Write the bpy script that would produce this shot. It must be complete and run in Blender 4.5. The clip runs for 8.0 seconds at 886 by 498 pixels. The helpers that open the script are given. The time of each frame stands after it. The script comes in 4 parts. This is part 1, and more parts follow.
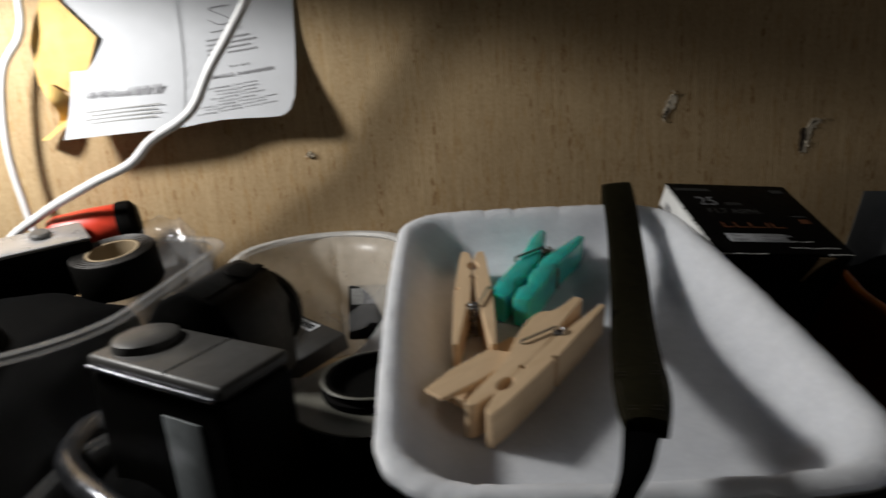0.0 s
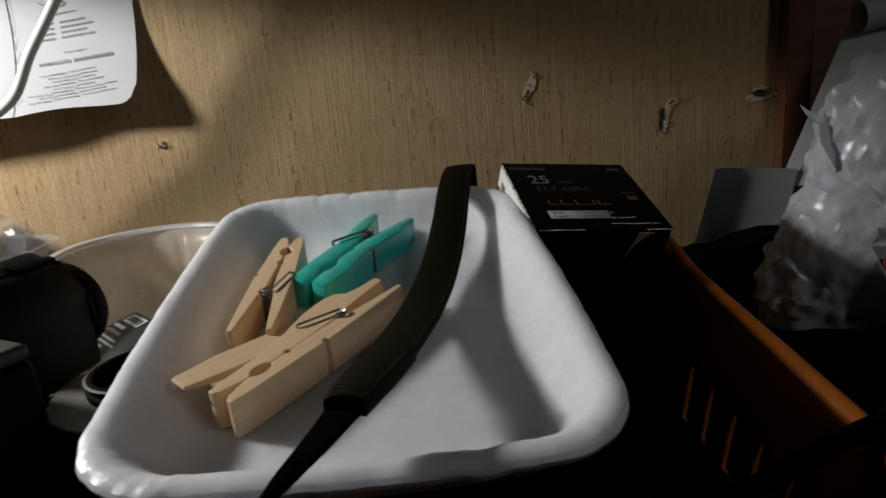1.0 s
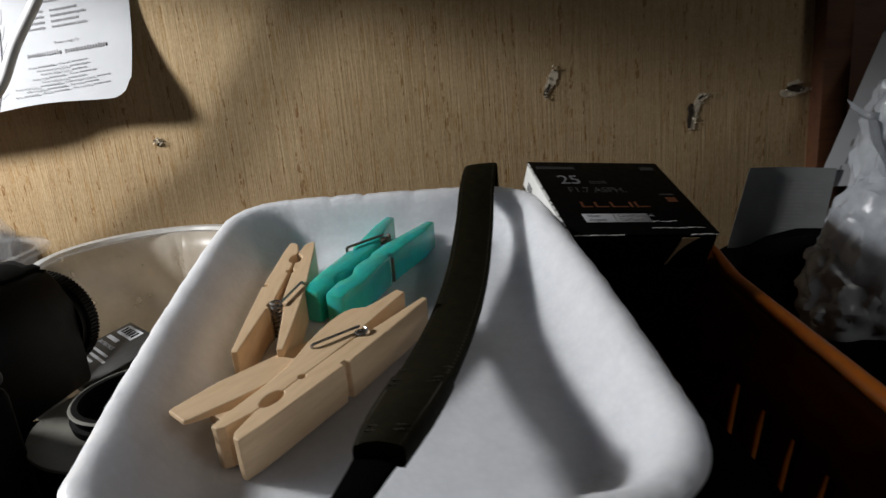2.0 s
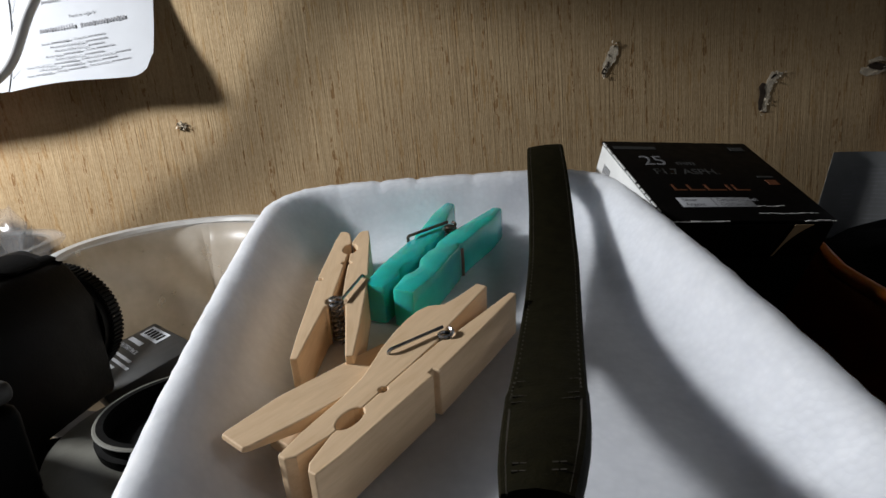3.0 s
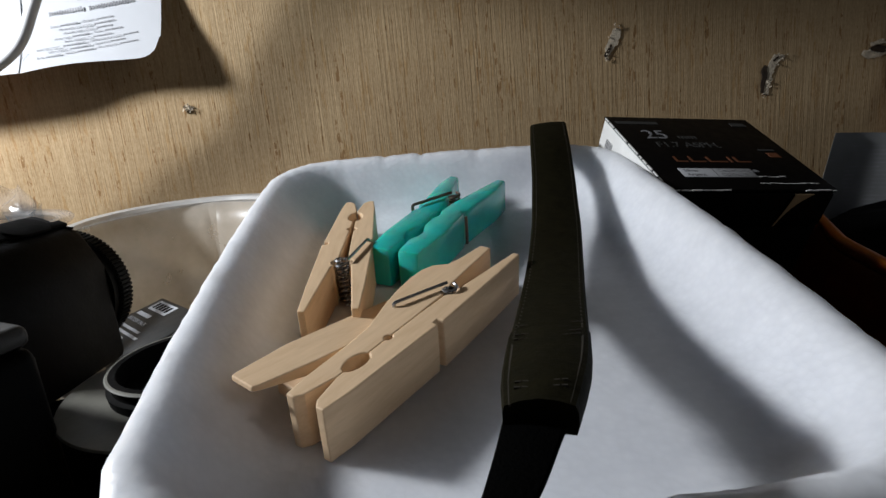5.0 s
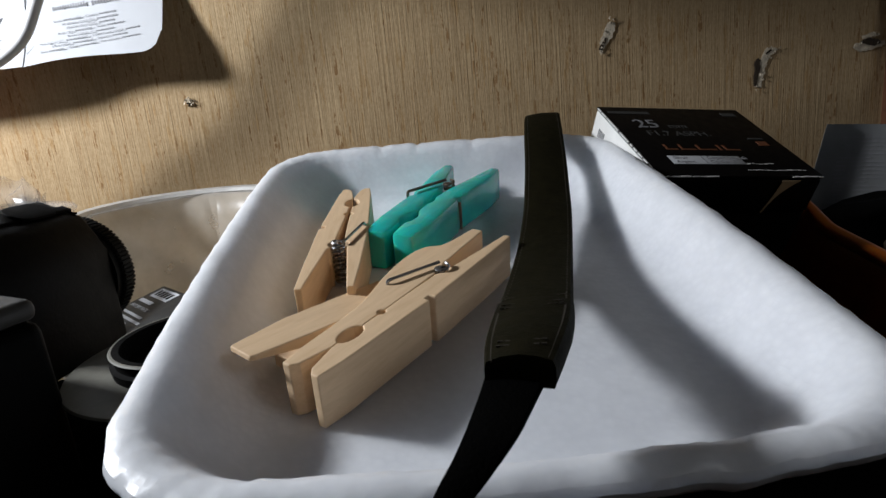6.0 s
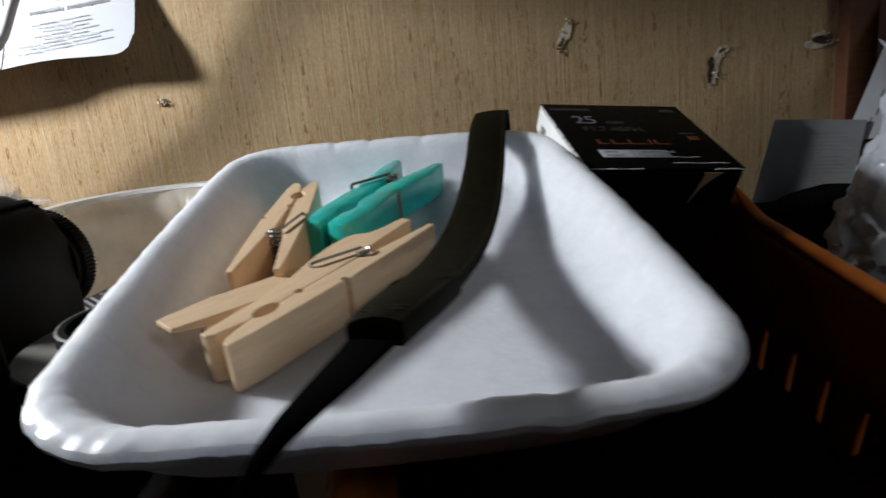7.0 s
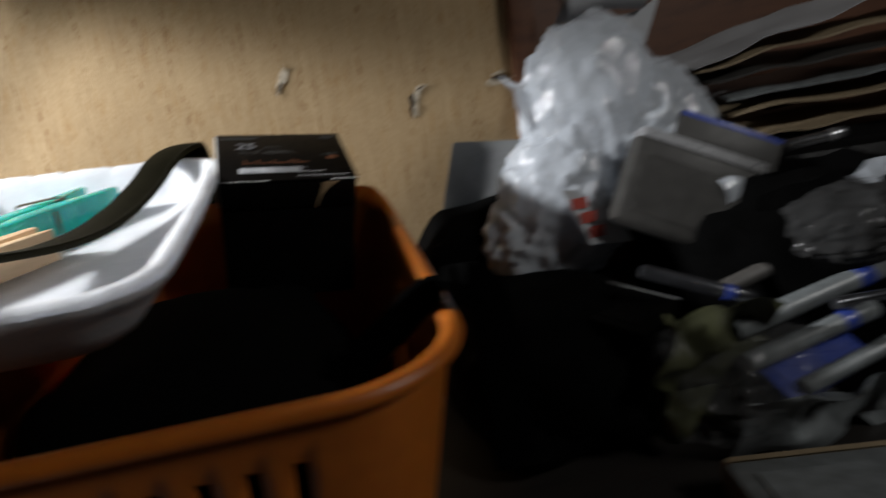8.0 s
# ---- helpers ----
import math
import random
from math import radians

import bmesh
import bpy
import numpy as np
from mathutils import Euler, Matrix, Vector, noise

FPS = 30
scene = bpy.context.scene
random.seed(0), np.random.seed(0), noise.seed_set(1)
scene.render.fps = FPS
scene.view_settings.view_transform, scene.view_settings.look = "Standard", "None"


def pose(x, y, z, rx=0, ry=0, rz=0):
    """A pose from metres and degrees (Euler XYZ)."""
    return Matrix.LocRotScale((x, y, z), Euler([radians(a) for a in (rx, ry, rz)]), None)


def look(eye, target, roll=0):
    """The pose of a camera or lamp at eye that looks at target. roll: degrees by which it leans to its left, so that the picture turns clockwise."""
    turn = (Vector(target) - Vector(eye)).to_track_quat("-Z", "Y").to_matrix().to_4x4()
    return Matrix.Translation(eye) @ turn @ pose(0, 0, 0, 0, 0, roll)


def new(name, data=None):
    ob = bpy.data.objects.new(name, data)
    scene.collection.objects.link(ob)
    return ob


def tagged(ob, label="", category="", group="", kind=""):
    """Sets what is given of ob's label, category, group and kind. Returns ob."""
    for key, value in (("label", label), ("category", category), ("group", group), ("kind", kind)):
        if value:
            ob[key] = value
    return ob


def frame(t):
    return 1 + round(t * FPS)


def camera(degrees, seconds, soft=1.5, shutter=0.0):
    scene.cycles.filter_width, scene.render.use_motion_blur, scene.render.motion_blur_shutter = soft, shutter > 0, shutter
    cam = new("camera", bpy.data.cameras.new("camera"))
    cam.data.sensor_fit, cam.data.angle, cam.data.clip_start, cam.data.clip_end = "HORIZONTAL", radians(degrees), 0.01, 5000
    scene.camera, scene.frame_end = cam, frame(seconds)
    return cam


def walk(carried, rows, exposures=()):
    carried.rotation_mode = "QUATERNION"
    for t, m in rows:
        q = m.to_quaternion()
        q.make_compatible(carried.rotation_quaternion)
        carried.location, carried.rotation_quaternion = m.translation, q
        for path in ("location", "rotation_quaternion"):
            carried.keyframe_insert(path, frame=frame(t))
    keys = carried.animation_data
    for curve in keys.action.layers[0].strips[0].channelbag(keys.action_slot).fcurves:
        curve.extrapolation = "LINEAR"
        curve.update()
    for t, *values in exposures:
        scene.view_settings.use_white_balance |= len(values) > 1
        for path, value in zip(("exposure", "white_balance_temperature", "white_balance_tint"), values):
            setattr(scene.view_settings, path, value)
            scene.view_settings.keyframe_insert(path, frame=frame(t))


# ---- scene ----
cam = camera(72.0, 8.0, soft=1.5, shutter=0.55)
PATH = [
    (0, (-0.0697, 0.0080, 0.2217), (-0.0702, 0.2995, 0.1510), -4.12),
    (0.3, (-0.0455, 0.0098, 0.2157), (-0.0379, 0.3012, 0.1448), -4.42),
    (0.5, (-0.0323, 0.0090, 0.2134), (-0.0205, 0.3001, 0.1417), -4.60),
    (0.6, (-0.0265, 0.0093, 0.2137), (-0.0143, 0.3000, 0.1404), -4.74),
    (1, (-0.0127, 0.0109, 0.2104), (0.0067, 0.3010, 0.1365), -4.99),
    (1.2, (-0.0100, 0.0126, 0.2097), (0.0102, 0.3026, 0.1353), -4.93),
    (2.3, (-0.0285, 0.0457, 0.2063), (-0.0087, 0.3358, 0.1322), -4.92),
    (2.5, (-0.0340, 0.0533, 0.2042), (-0.0149, 0.3433, 0.1297), -4.96),
    (3, (-0.0407, 0.0643, 0.1987), (-0.0238, 0.3548, 0.1257), -5.17),
    (3.5, (-0.0412, 0.0686, 0.1954), (-0.0247, 0.3591, 0.1225), -5.22),
    (4, (-0.0409, 0.0689, 0.1932), (-0.0245, 0.3595, 0.1205), -5.21),
    (4.5, (-0.0421, 0.0642, 0.1909), (-0.0264, 0.3550, 0.1188), -5.22),
    (6, (-0.0406, 0.0536, 0.1856), (-0.0261, 0.3444, 0.1135), -5.42),
    (6.5, (-0.0348, 0.0490, 0.1834), (-0.0205, 0.3399, 0.1114), -5.46),
    (7, (-0.0204, 0.0388, 0.1833), (-0.0075, 0.3297, 0.1110), -5.76),
    (7.2, (-0.0037, 0.0317, 0.1792), (0.0053, 0.3234, 0.1098), -6.38),
    (7.4, (0.0178, 0.0198, 0.1783), (0.0302, 0.3111, 0.1076), -6.91),
    (7.5, (0.0290, 0.0126, 0.1781), (0.0465, 0.3029, 0.1048), -7.33),
    (7.6, (0.0382, 0.0058, 0.1770), (0.0626, 0.2949, 0.1010), -7.61),
    (7.8, (0.0555, -0.0093, 0.1733), (0.0976, 0.2785, 0.0998), -8.18),
    (8, (0.0773, -0.0329, 0.1634), (0.1360, 0.2558, 0.1066), -8.08),
]
walk(cam, [(t, look(eye, target, roll)) for t, eye, target, roll in PATH],
     exposures=[(0.0, -0.74, 6800, 10), (1.2, -0.44, 6850, 10), (2.3, -0.16, 6500, 10), (3.0, -0.12, 6380, 10), (6.5, -0.04, 6220, 10), (7.0, 0.13, 6250, 10), (7.6, 0.38, 6300, 10), (8.0, 1.3, 6500, 10)])

# ---------------------------------------------------------------- light
world = bpy.data.worlds.new("room_air")
scene.world = world
world.use_nodes = True
world.node_tree.nodes["Background"].inputs[0].default_value = (0.62, 0.66, 0.75, 1)
world.node_tree.nodes["Background"].inputs[1].default_value = 0.003

lamp_data = bpy.data.lights.new("desk_lamp_light", "SPOT")
lamp_data.shadow_soft_size, lamp_data.spot_size, lamp_data.spot_blend = 0.020, radians(159.6), 0.14
lamp_data.energy, lamp_data.color = 8.0, (0.97, 0.985, 1.0)
lamp = new("desk_lamp_light", lamp_data)
lamp.matrix_world = look((-0.372, 0.243, 0.336), (-0.372, 0.244, -0.1))

# added fill from the front right, no lamp seen; lifts bag, clutter and tray skirt
room_data = bpy.data.lights.new("front_fill_light", "AREA")
room_data.shape, room_data.size = "DISK", 0.30
room_data.energy, room_data.color = 1.4, (0.97, 0.96, 0.93)
room = new("front_fill_light", room_data)
room.matrix_world = look((0.88, -0.52, 0.78), (0.22, 0.24, 0.10))


# ---------------------------------------------------------------- materials
def material(name, colour, rough=0.5, metal=0.0, **more):
    m = bpy.data.materials.new(name)
    m.use_nodes = True
    b = m.node_tree.nodes["Principled BSDF"]
    b.inputs["Base Color"].default_value = (*colour, 1)
    b.inputs["Roughness"].default_value = rough
    b.inputs["Metallic"].default_value = metal
    for key, value in more.items():
        b.inputs[key.replace("_", " ")].default_value = value
    return m


def node(m, kind, **settings):
    n = m.node_tree.nodes.new(kind)
    for key, value in settings.items():
        if key in ("noise_dimensions", "wave_type", "bands_direction", "feature", "operation", "blend_type", "data_type", "wave_profile"):
            if key == "noise_dimensions":
                n.noise_dimensions = value
            elif key == "wave_type":
                n.wave_type = value
            elif key == "bands_direction":
                n.bands_direction = value
            elif key == "feature":
                n.feature = value
            elif key == "operation":
                n.operation = value
            elif key == "blend_type":
                n.blend_type = value
            elif key == "data_type":
                n.data_type = value
        else:
            n.inputs[key].default_value = value
    return n


def link(m, a, b):
    m.node_tree.links.new(a, b)


def coords(m, scale=(1, 1, 1)):
    """Object coordinates, stretched."""
    tc = m.node_tree.nodes.new("ShaderNodeTexCoord")
    mp = m.node_tree.nodes.new("ShaderNodeMapping")
    mp.inputs["Scale"].default_value = scale
    link(m, tc.outputs["Object"], mp.inputs["Vector"])
    return mp.outputs["Vector"]


def noise_of(m, scale, stretch=(1, 1, 1), detail=4.0, rough=0.55):
    n = node(m, "ShaderNodeTexNoise", Scale=scale, Detail=detail, Roughness=rough)
    link(m, coords(m, stretch), n.inputs["Vector"])
    return n.outputs["Fac"]


def ramp(m, fac, stops):
    r = m.node_tree.nodes.new("ShaderNodeValToRGB")
    e = r.color_ramp.elements
    while len(e) < len(stops):
        e.new(0.5)
    for k, (pos, c) in enumerate(stops):
        e[k].position, e[k].color = pos, (*c, 1)
    link(m, fac, r.inputs["Fac"])
    return r.outputs["Color"]


def mixed(m, fac, a, b, mode="MIX"):
    n = m.node_tree.nodes.new("ShaderNodeMix")
    n.data_type, n.blend_type = "RGBA", mode
    if isinstance(fac, (int, float)):
        n.inputs[0].default_value = fac
    else:
        link(m, fac, n.inputs[0])
    for k, v in ((6, a), (7, b)):
        if isinstance(v, tuple):
            n.inputs[k].default_value = (*v, 1)
        else:
            link(m, v, n.inputs[k])
    return n.outputs[2]


def bump(m, height, strength=0.3, distance=0.0005):
    n = node(m, "ShaderNodeBump", Strength=strength, Distance=distance)
    link(m, height, n.inputs["Height"])
    link(m, n.outputs["Normal"], m.node_tree.nodes["Principled BSDF"].inputs["Normal"])


def base(m, colour):
    link(m, colour, m.node_tree.nodes["Principled BSDF"].inputs["Base Color"])


def worn(name, colour, rough=0.5, metal=0.0, amount=0.25, scale=120.0, relief=0.15, grain=900.0, **more):
    """A plain stuff with blotches, fine grain and slight relief."""
    m = material(name, colour, rough, metal, **more)
    dark = tuple(c * (1 - amount) for c in colour)
    light = tuple(min(1, c * (1 + amount * 0.6)) for c in colour)
    base(m, ramp(m, noise_of(m, scale), [(0.3, dark), (0.7, light)]))
    n = noise_of(m, grain, detail=3)
    bump(m, n, relief, 0.0004)
    r = node(m, "ShaderNodeMapRange")
    r.inputs["To Min"].default_value, r.inputs["To Max"].default_value = max(0.05, rough - 0.12), min(1, rough + 0.12)
    link(m, noise_of(m, scale * 2.3), r.inputs["Value"])
    link(m, r.outputs["Result"], m.node_tree.nodes["Principled BSDF"].inputs["Roughness"])
    return m


def make_grasscloth():
    m = material("woven_grasscloth_wallpaper", (0.4, 0.3, 0.16), 0.85)
    threads = noise_of(m, 1.0, (700, 40, 22), 3, 0.7)
    fine = noise_of(m, 1.0, (2100, 40, 25), 2, 0.5)
    wide = noise_of(m, 1.0, (240, 40, 12), 4, 0.65)
    slubs = noise_of(m, 1.0, (700, 40, 230), 3, 0.6)
    runs = noise_of(m, 1.0, (620, 40, 30), 2, 0.5)
    ochre = noise_of(m, 1.0, (430, 40, 62), 3, 0.55)
    speckle = noise_of(m, 1.0, (1500, 40, 620), 3, 0.6)
    weft = noise_of(m, 1.0, (60, 40, 1300), 2, 0.5)
    cloud = noise_of(m, 9.0, detail=3)
    c = ramp(m, threads, [(0.32, (0.27, 0.187, 0.10)), (0.5, (0.385, 0.28, 0.158)), (0.68, (0.51, 0.40, 0.25))])
    c = mixed(m, 0.42, c, ramp(m, fine, [(0.40, (0.23, 0.155, 0.085)), (0.60, (0.55, 0.445, 0.295))]))
    c = mixed(m, 0.22, c, ramp(m, wide, [(0.28, (0.28, 0.19, 0.095)), (0.5, (0.37, 0.268, 0.15)), (0.72, (0.46, 0.365, 0.23))]))
    c = mixed(m, 0.09, c, ramp(m, weft, [(0.35, (0.2, 0.135, 0.07)), (0.65, (0.52, 0.42, 0.28))]))
    c = mixed(m, ramp(m, ochre, [(0.585, (0, 0, 0)), (0.65, (0.85, 0.85, 0.85))]), c, (0.30, 0.175, 0.055))
    c = mixed(m, 0.3, c, ramp(m, speckle, [(0.35, (0.2, 0.14, 0.075)), (0.65, (0.56, 0.46, 0.32))]))
    spots = node(m, "ShaderNodeMath", operation="MULTIPLY")
    link(m, ramp(m, slubs, [(0.52, (0, 0, 0)), (0.56, (1, 1, 1))]), spots.inputs[0])
    link(m, ramp(m, runs, [(0.59, (0, 0, 0)), (0.64, (1, 1, 1))]), spots.inputs[1])
    c = mixed(m, spots.outputs[0], c, (0.185, 0.092, 0.026))
    c = mixed(m, 0.25, c, ramp(m, cloud, [(0.3, (0.28, 0.19, 0.095)), (0.7, (0.44, 0.345, 0.21))]))
    base(m, mixed(m, 1.0, c, (1.03, 0.955, 0.84), "MULTIPLY"))
    mx = node(m, "ShaderNodeMath", operation="ADD")
    link(m, threads, mx.inputs[0])
    link(m, fine, mx.inputs[1])
    bump(m, mx.outputs[0], 0.4, 0.0006)
    return m


def make_wood(name, pale, dark, scale=1.0):
    m = material(name, pale, 0.6)
    rings = noise_of(m, 1.0, (90 * scale, 520 * scale, 520 * scale), 4, 0.6)
    fine = noise_of(m, 1.0, (160 * scale, 2600 * scale, 2600 * scale), 2, 0.5)
    c = ramp(m, rings, [(0.28, dark), (0.5, pale), (0.75, tuple(min(1, v * 1.12) for v in pale))])
    c = mixed(m, 0.3, c, ramp(m, fine, [(0.35, dark), (0.65, pale)]))
    base(m, c)
    bump(m, fine, 0.12, 0.0003)
    return m


def make_foam():
    m = material("expanded_foam", (0.79, 0.81, 0.84), 0.34)
    b = m.node_tree.nodes["Principled BSDF"]
    b.inputs["Subsurface Weight"].default_value = 0.85
    b.inputs["Subsurface Radius"].default_value = (1.0, 1.0, 1.0)
    b.inputs["Subsurface Scale"].default_value = 0.009
    v = node(m, "ShaderNodeTexVoronoi", Scale=520.0)
    link(m, coords(m), v.inputs["Vector"])
    big = noise_of(m, 140.0, detail=4)
    c = ramp(m, big, [(0.3, (0.70, 0.72, 0.765)), (0.7, (0.77, 0.79, 0.835))])
    base(m, mixed(m, 0.12, c, ramp(m, v.outputs["Distance"], [(0.0, (0.9, 0.9, 0.92)), (0.8, (0.6, 0.61, 0.63))])))
    mx = node(m, "ShaderNodeMath", operation="ADD")
    link(m, v.outputs["Distance"], mx.inputs[0])
    link(m, big, mx.inputs[1])
    bump(m, mx.outputs[0], 0.15, 0.0006)
    r = node(m, "ShaderNodeMapRange")
    r.inputs["To Min"].default_value, r.inputs["To Max"].default_value = 0.28, 0.5
    link(m, noise_of(m, 60.0, detail=3), r.inputs["Value"])
    link(m, r.outputs["Result"], b.inputs["Roughness"])
    return m


def make_clear(name, tint, rough, veil, relief=0.0, scale=90.0):
    """Thin clear or cloudy plastic sheet: mostly see-through, with gloss."""
    m = bpy.data.materials.new(name)
    m.use_nodes = True
    t = m.node_tree
    b = t.nodes["Principled BSDF"]
    b.inputs["Base Color"].default_value = (*tint, 1)
    b.inputs["Roughness"].default_value = rough
    b.inputs["Specular IOR Level"].default_value = 0.8
    clear = t.nodes.new("ShaderNodeBsdfTransparent")
    clear.inputs[0].default_value = (0.93, 0.93, 0.93, 1)
    mix = t.nodes.new("ShaderNodeMixShader")
    r = node(m, "ShaderNodeMapRange")
    r.inputs["To Min"].default_value, r.inputs["To Max"].default_value = veil * 0.6, min(1, veil * 1.4)
    link(m, noise_of(m, scale, detail=5), r.inputs["Value"])
    link(m, r.outputs["Result"], mix.inputs[0])
    link(m, clear.outputs[0], mix.inputs[1])
    link(m, b.outputs[0], mix.inputs[2])
    link(m, mix.outputs[0], t.nodes["Material Output"].inputs["Surface"])
    if relief:
        bump(m, noise_of(m, scale * 2, detail=5), relief, 0.001)
    return m


GRASS = make_grasscloth()
PINE = make_wood("pale_pine", (0.70, 0.505, 0.315), (0.62, 0.425, 0.245))
POST = make_wood("dark_red_wood", (0.12, 0.045, 0.018), (0.06, 0.02, 0.008), 0.3)
DESK = make_wood("dark_desk_wood", (0.012, 0.009, 0.007), (0.006, 0.0045, 0.0035), 0.2)
FOAM = make_foam()
TEAL = worn("teal_plastic", (0.035, 0.50, 0.455), 0.2, amount=0.15, relief=0.04, Subsurface_Weight=1.0, Subsurface_Scale=0.012)
STEEL = worn("bright_spring_wire", (0.42, 0.43, 0.45), 0.24, 0.9, amount=0.1, relief=0.05)
RUST = worn("dulled_spring_wire", (0.16, 0.13, 0.1), 0.4, 1.0, amount=0.3, relief=0.1)
LEATHER = worn("dark_olive_leather", (0.0085, 0.0074, 0.0028), 0.75, Specular_IOR_Level=0.05, amount=0.3, scale=260, relief=0.3, grain=1400)
WEBBING = worn("black_webbing", (0.0010, 0.0010, 0.0010), 0.95, Specular_IOR_Level=0.02, amount=0.3, relief=0.5, grain=1800)
THREAD = worn("brown_thread", (0.022, 0.017, 0.009), 0.8, amount=0.3)
CARTON = worn("black_carton", (0.0035, 0.0031, 0.003), 0.45, Specular_IOR_Level=0.12, amount=0.3, relief=0.06)
BOARD = worn("white_board", (0.72, 0.72, 0.7), 0.7, amount=0.08, relief=0.1)
ORANGE = worn("orange_plastic", (0.40, 0.112, 0.012), 0.4, amount=0.12, relief=0.08, Subsurface_Weight=0.45, Subsurface_Radius=(1.0, 0.42, 0.1), Subsurface_Scale=0.004)
PAPER = worn("white_paper", (0.44, 0.45, 0.47), 0.75, amount=0.04, scale=60, relief=0.08)
GREYPAPER = worn("thin_newsprint", (0.20, 0.205, 0.205), 0.75, amount=0.1, scale=60, relief=0.08)
INK = worn("grey_ink", (0.22, 0.22, 0.23), 0.8, amount=0.2)
AMBERPAPER = worn("yellowed_paper", (0.62, 0.4, 0.13), 0.75, amount=0.2, scale=90, relief=0.1)
CORD = worn("white_cord", (0.66, 0.66, 0.66), 0.45, amount=0.1, relief=0.05)
BLACK = worn("black_plastic", (0.0015, 0.0014, 0.0011), 0.5, Specular_IOR_Level=0.05, amount=0.3, relief=0.12)
GREYCASE = worn("charcoal_plastic", (0.013, 0.013, 0.0125), 0.5, amount=0.2, relief=0.1)
GRIP = worn("matt_black_shell", (0.0017, 0.0016, 0.0012), 0.5, Specular_IOR_Level=0.09, amount=0.3, relief=0.15)
RUBBER = worn("black_rubber", (0.0020, 0.0018, 0.0015), 0.7, Specular_IOR_Level=0.05, amount=0.3, relief=0.25)
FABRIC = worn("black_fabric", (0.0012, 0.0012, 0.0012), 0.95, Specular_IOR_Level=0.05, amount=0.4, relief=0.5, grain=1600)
GREY = worn("grey_plastic", (0.075, 0.07, 0.065), 0.5, amount=0.15, relief=0.1)
SILVER = worn("silver_plastic", (0.45, 0.45, 0.46), 0.3, 0.6, amount=0.1, relief=0.05)
DISC = worn("grey_disc_plastic", (0.14, 0.135, 0.112), 0.5, amount=0.2, relief=0.1)
RED = worn("red_plastic", (0.6, 0.045, 0.02), 0.4, amount=0.15, relief=0.08)
# the warm tint stands in for light bounced off the tan wall
TUB = make_clear("cloudy_tub_plastic", (0.74, 0.68, 0.59), 0.35, 0.34)
RIM = make_clear("cloudy_tub_rim_plastic", (0.7, 0.7, 0.69), 0.3, 0.5)
HAZE = make_clear("hazy_rim_plastic", (0.6, 0.6, 0.6), 0.2, 0.17)
KRAFT = worn("brown_paper", (0.42, 0.29, 0.16), 0.7, amount=0.3, scale=80, relief=0.3)
DULLGREY = worn("dark_grey_plastic", (0.045, 0.043, 0.040), 0.45, Specular_IOR_Level=0.3, amount=0.2, relief=0.1)
CHROME = worn("polished_grey_tube", (0.16, 0.165, 0.18), 0.22, 0.9, amount=0.2, relief=0.05)
CLEAR = make_clear("clear_plastic", (0.6, 0.6, 0.6), 0.10, 0.055)
BAG = make_clear("crinkled_bag_plastic", (0.70, 0.745, 0.81), 0.12, 0.62, 0.9, 90)
PLASTER = worn("torn_plaster", (0.60, 0.52, 0.40), 0.9, amount=0.3, scale=500, relief=0.8, grain=1500)
HOLE_SHADE = worn("painted_hole_shade", (0.035, 0.022, 0.012), 0.95, amount=0.4, scale=500, relief=0.8)
TAN = worn("tan_board", (0.27, 0.205, 0.125), 0.7, amount=0.15, relief=0.15)
BLUE = worn("blue_plastic", (0.03, 0.055, 0.28), 0.3, amount=0.2, relief=0.05)
SLATE = worn("slate_plastic", (0.17, 0.185, 0.19), 0.35, amount=0.3, relief=0.15)
PALEINK = worn("pale_print", (0.3, 0.3, 0.29), 0.6, amount=0.1)
RUSTINK = worn("orange_print", (0.13, 0.042, 0.014), 0.6, amount=0.1)
DARKINK = worn("dim_print", (0.045, 0.045, 0.043), 0.6, amount=0.1)
REDINK = worn("red_print", (0.45, 0.07, 0.05), 0.6, amount=0.1)
PAINT = worn("room_paint", (0.22, 0.20, 0.18), 0.8, amount=0.1, scale=4, relief=0.1)


# ---------------------------------------------------------------- mesh helpers
def mesh_of(bm, name, mat, smooth=True):
    me = bpy.data.meshes.new(name)
    bmesh.ops.recalc_face_normals(bm, faces=bm.faces)
    bm.to_mesh(me)
    bm.free()
    me.materials.append(mat)
    if smooth:
        me.shade_smooth()
        me.set_sharp_from_angle(angle=radians(38))
    return me


def thing(name, label, category, m=None, group="", kind=""):
    ob = new(name)
    ob.empty_display_size = 0.01
    if m is not None:
        ob.matrix_world = m
    return tagged(ob, label, category, group, kind)


def part(name, bm, mat, parent, label="", smooth=True):
    ob = new(name, mesh_of(bm, name, mat, smooth))
    ob.parent = parent
    return tagged(ob, label)


def solid(name, bm, mat, label, category, m=None, group="", kind="", smooth=True):
    ob = new(name, mesh_of(bm, name, mat, smooth))
    if m is not None:
        ob.matrix_world = m
    return tagged(ob, label, category, group, kind)


def block(size, at=(0, 0, 0), bevel=0.0, seg=2, turn=None, bm=None):
    """A box with rounded edges, its middle at the given place."""
    b = bmesh.new()
    bmesh.ops.create_cube(b, size=1.0)
    bmesh.ops.scale(b, vec=size, verts=b.verts)
    if bevel:
        bmesh.ops.bevel(b, geom=b.edges[:], offset=bevel, segments=seg, affect="EDGES", profile=0.5)
    m = Matrix.Translation(at) @ (turn.to_4x4() if turn is not None else Matrix())
    bmesh.ops.transform(b, matrix=m, verts=b.verts)
    return joined(bm, b)


def joined(bm, b):
    if bm is None:
        return b
    me = bpy.data.meshes.new("tmp")
    b.to_mesh(me)
    b.free()
    bm.from_mesh(me)
    bpy.data.meshes.remove(me)
    return bm


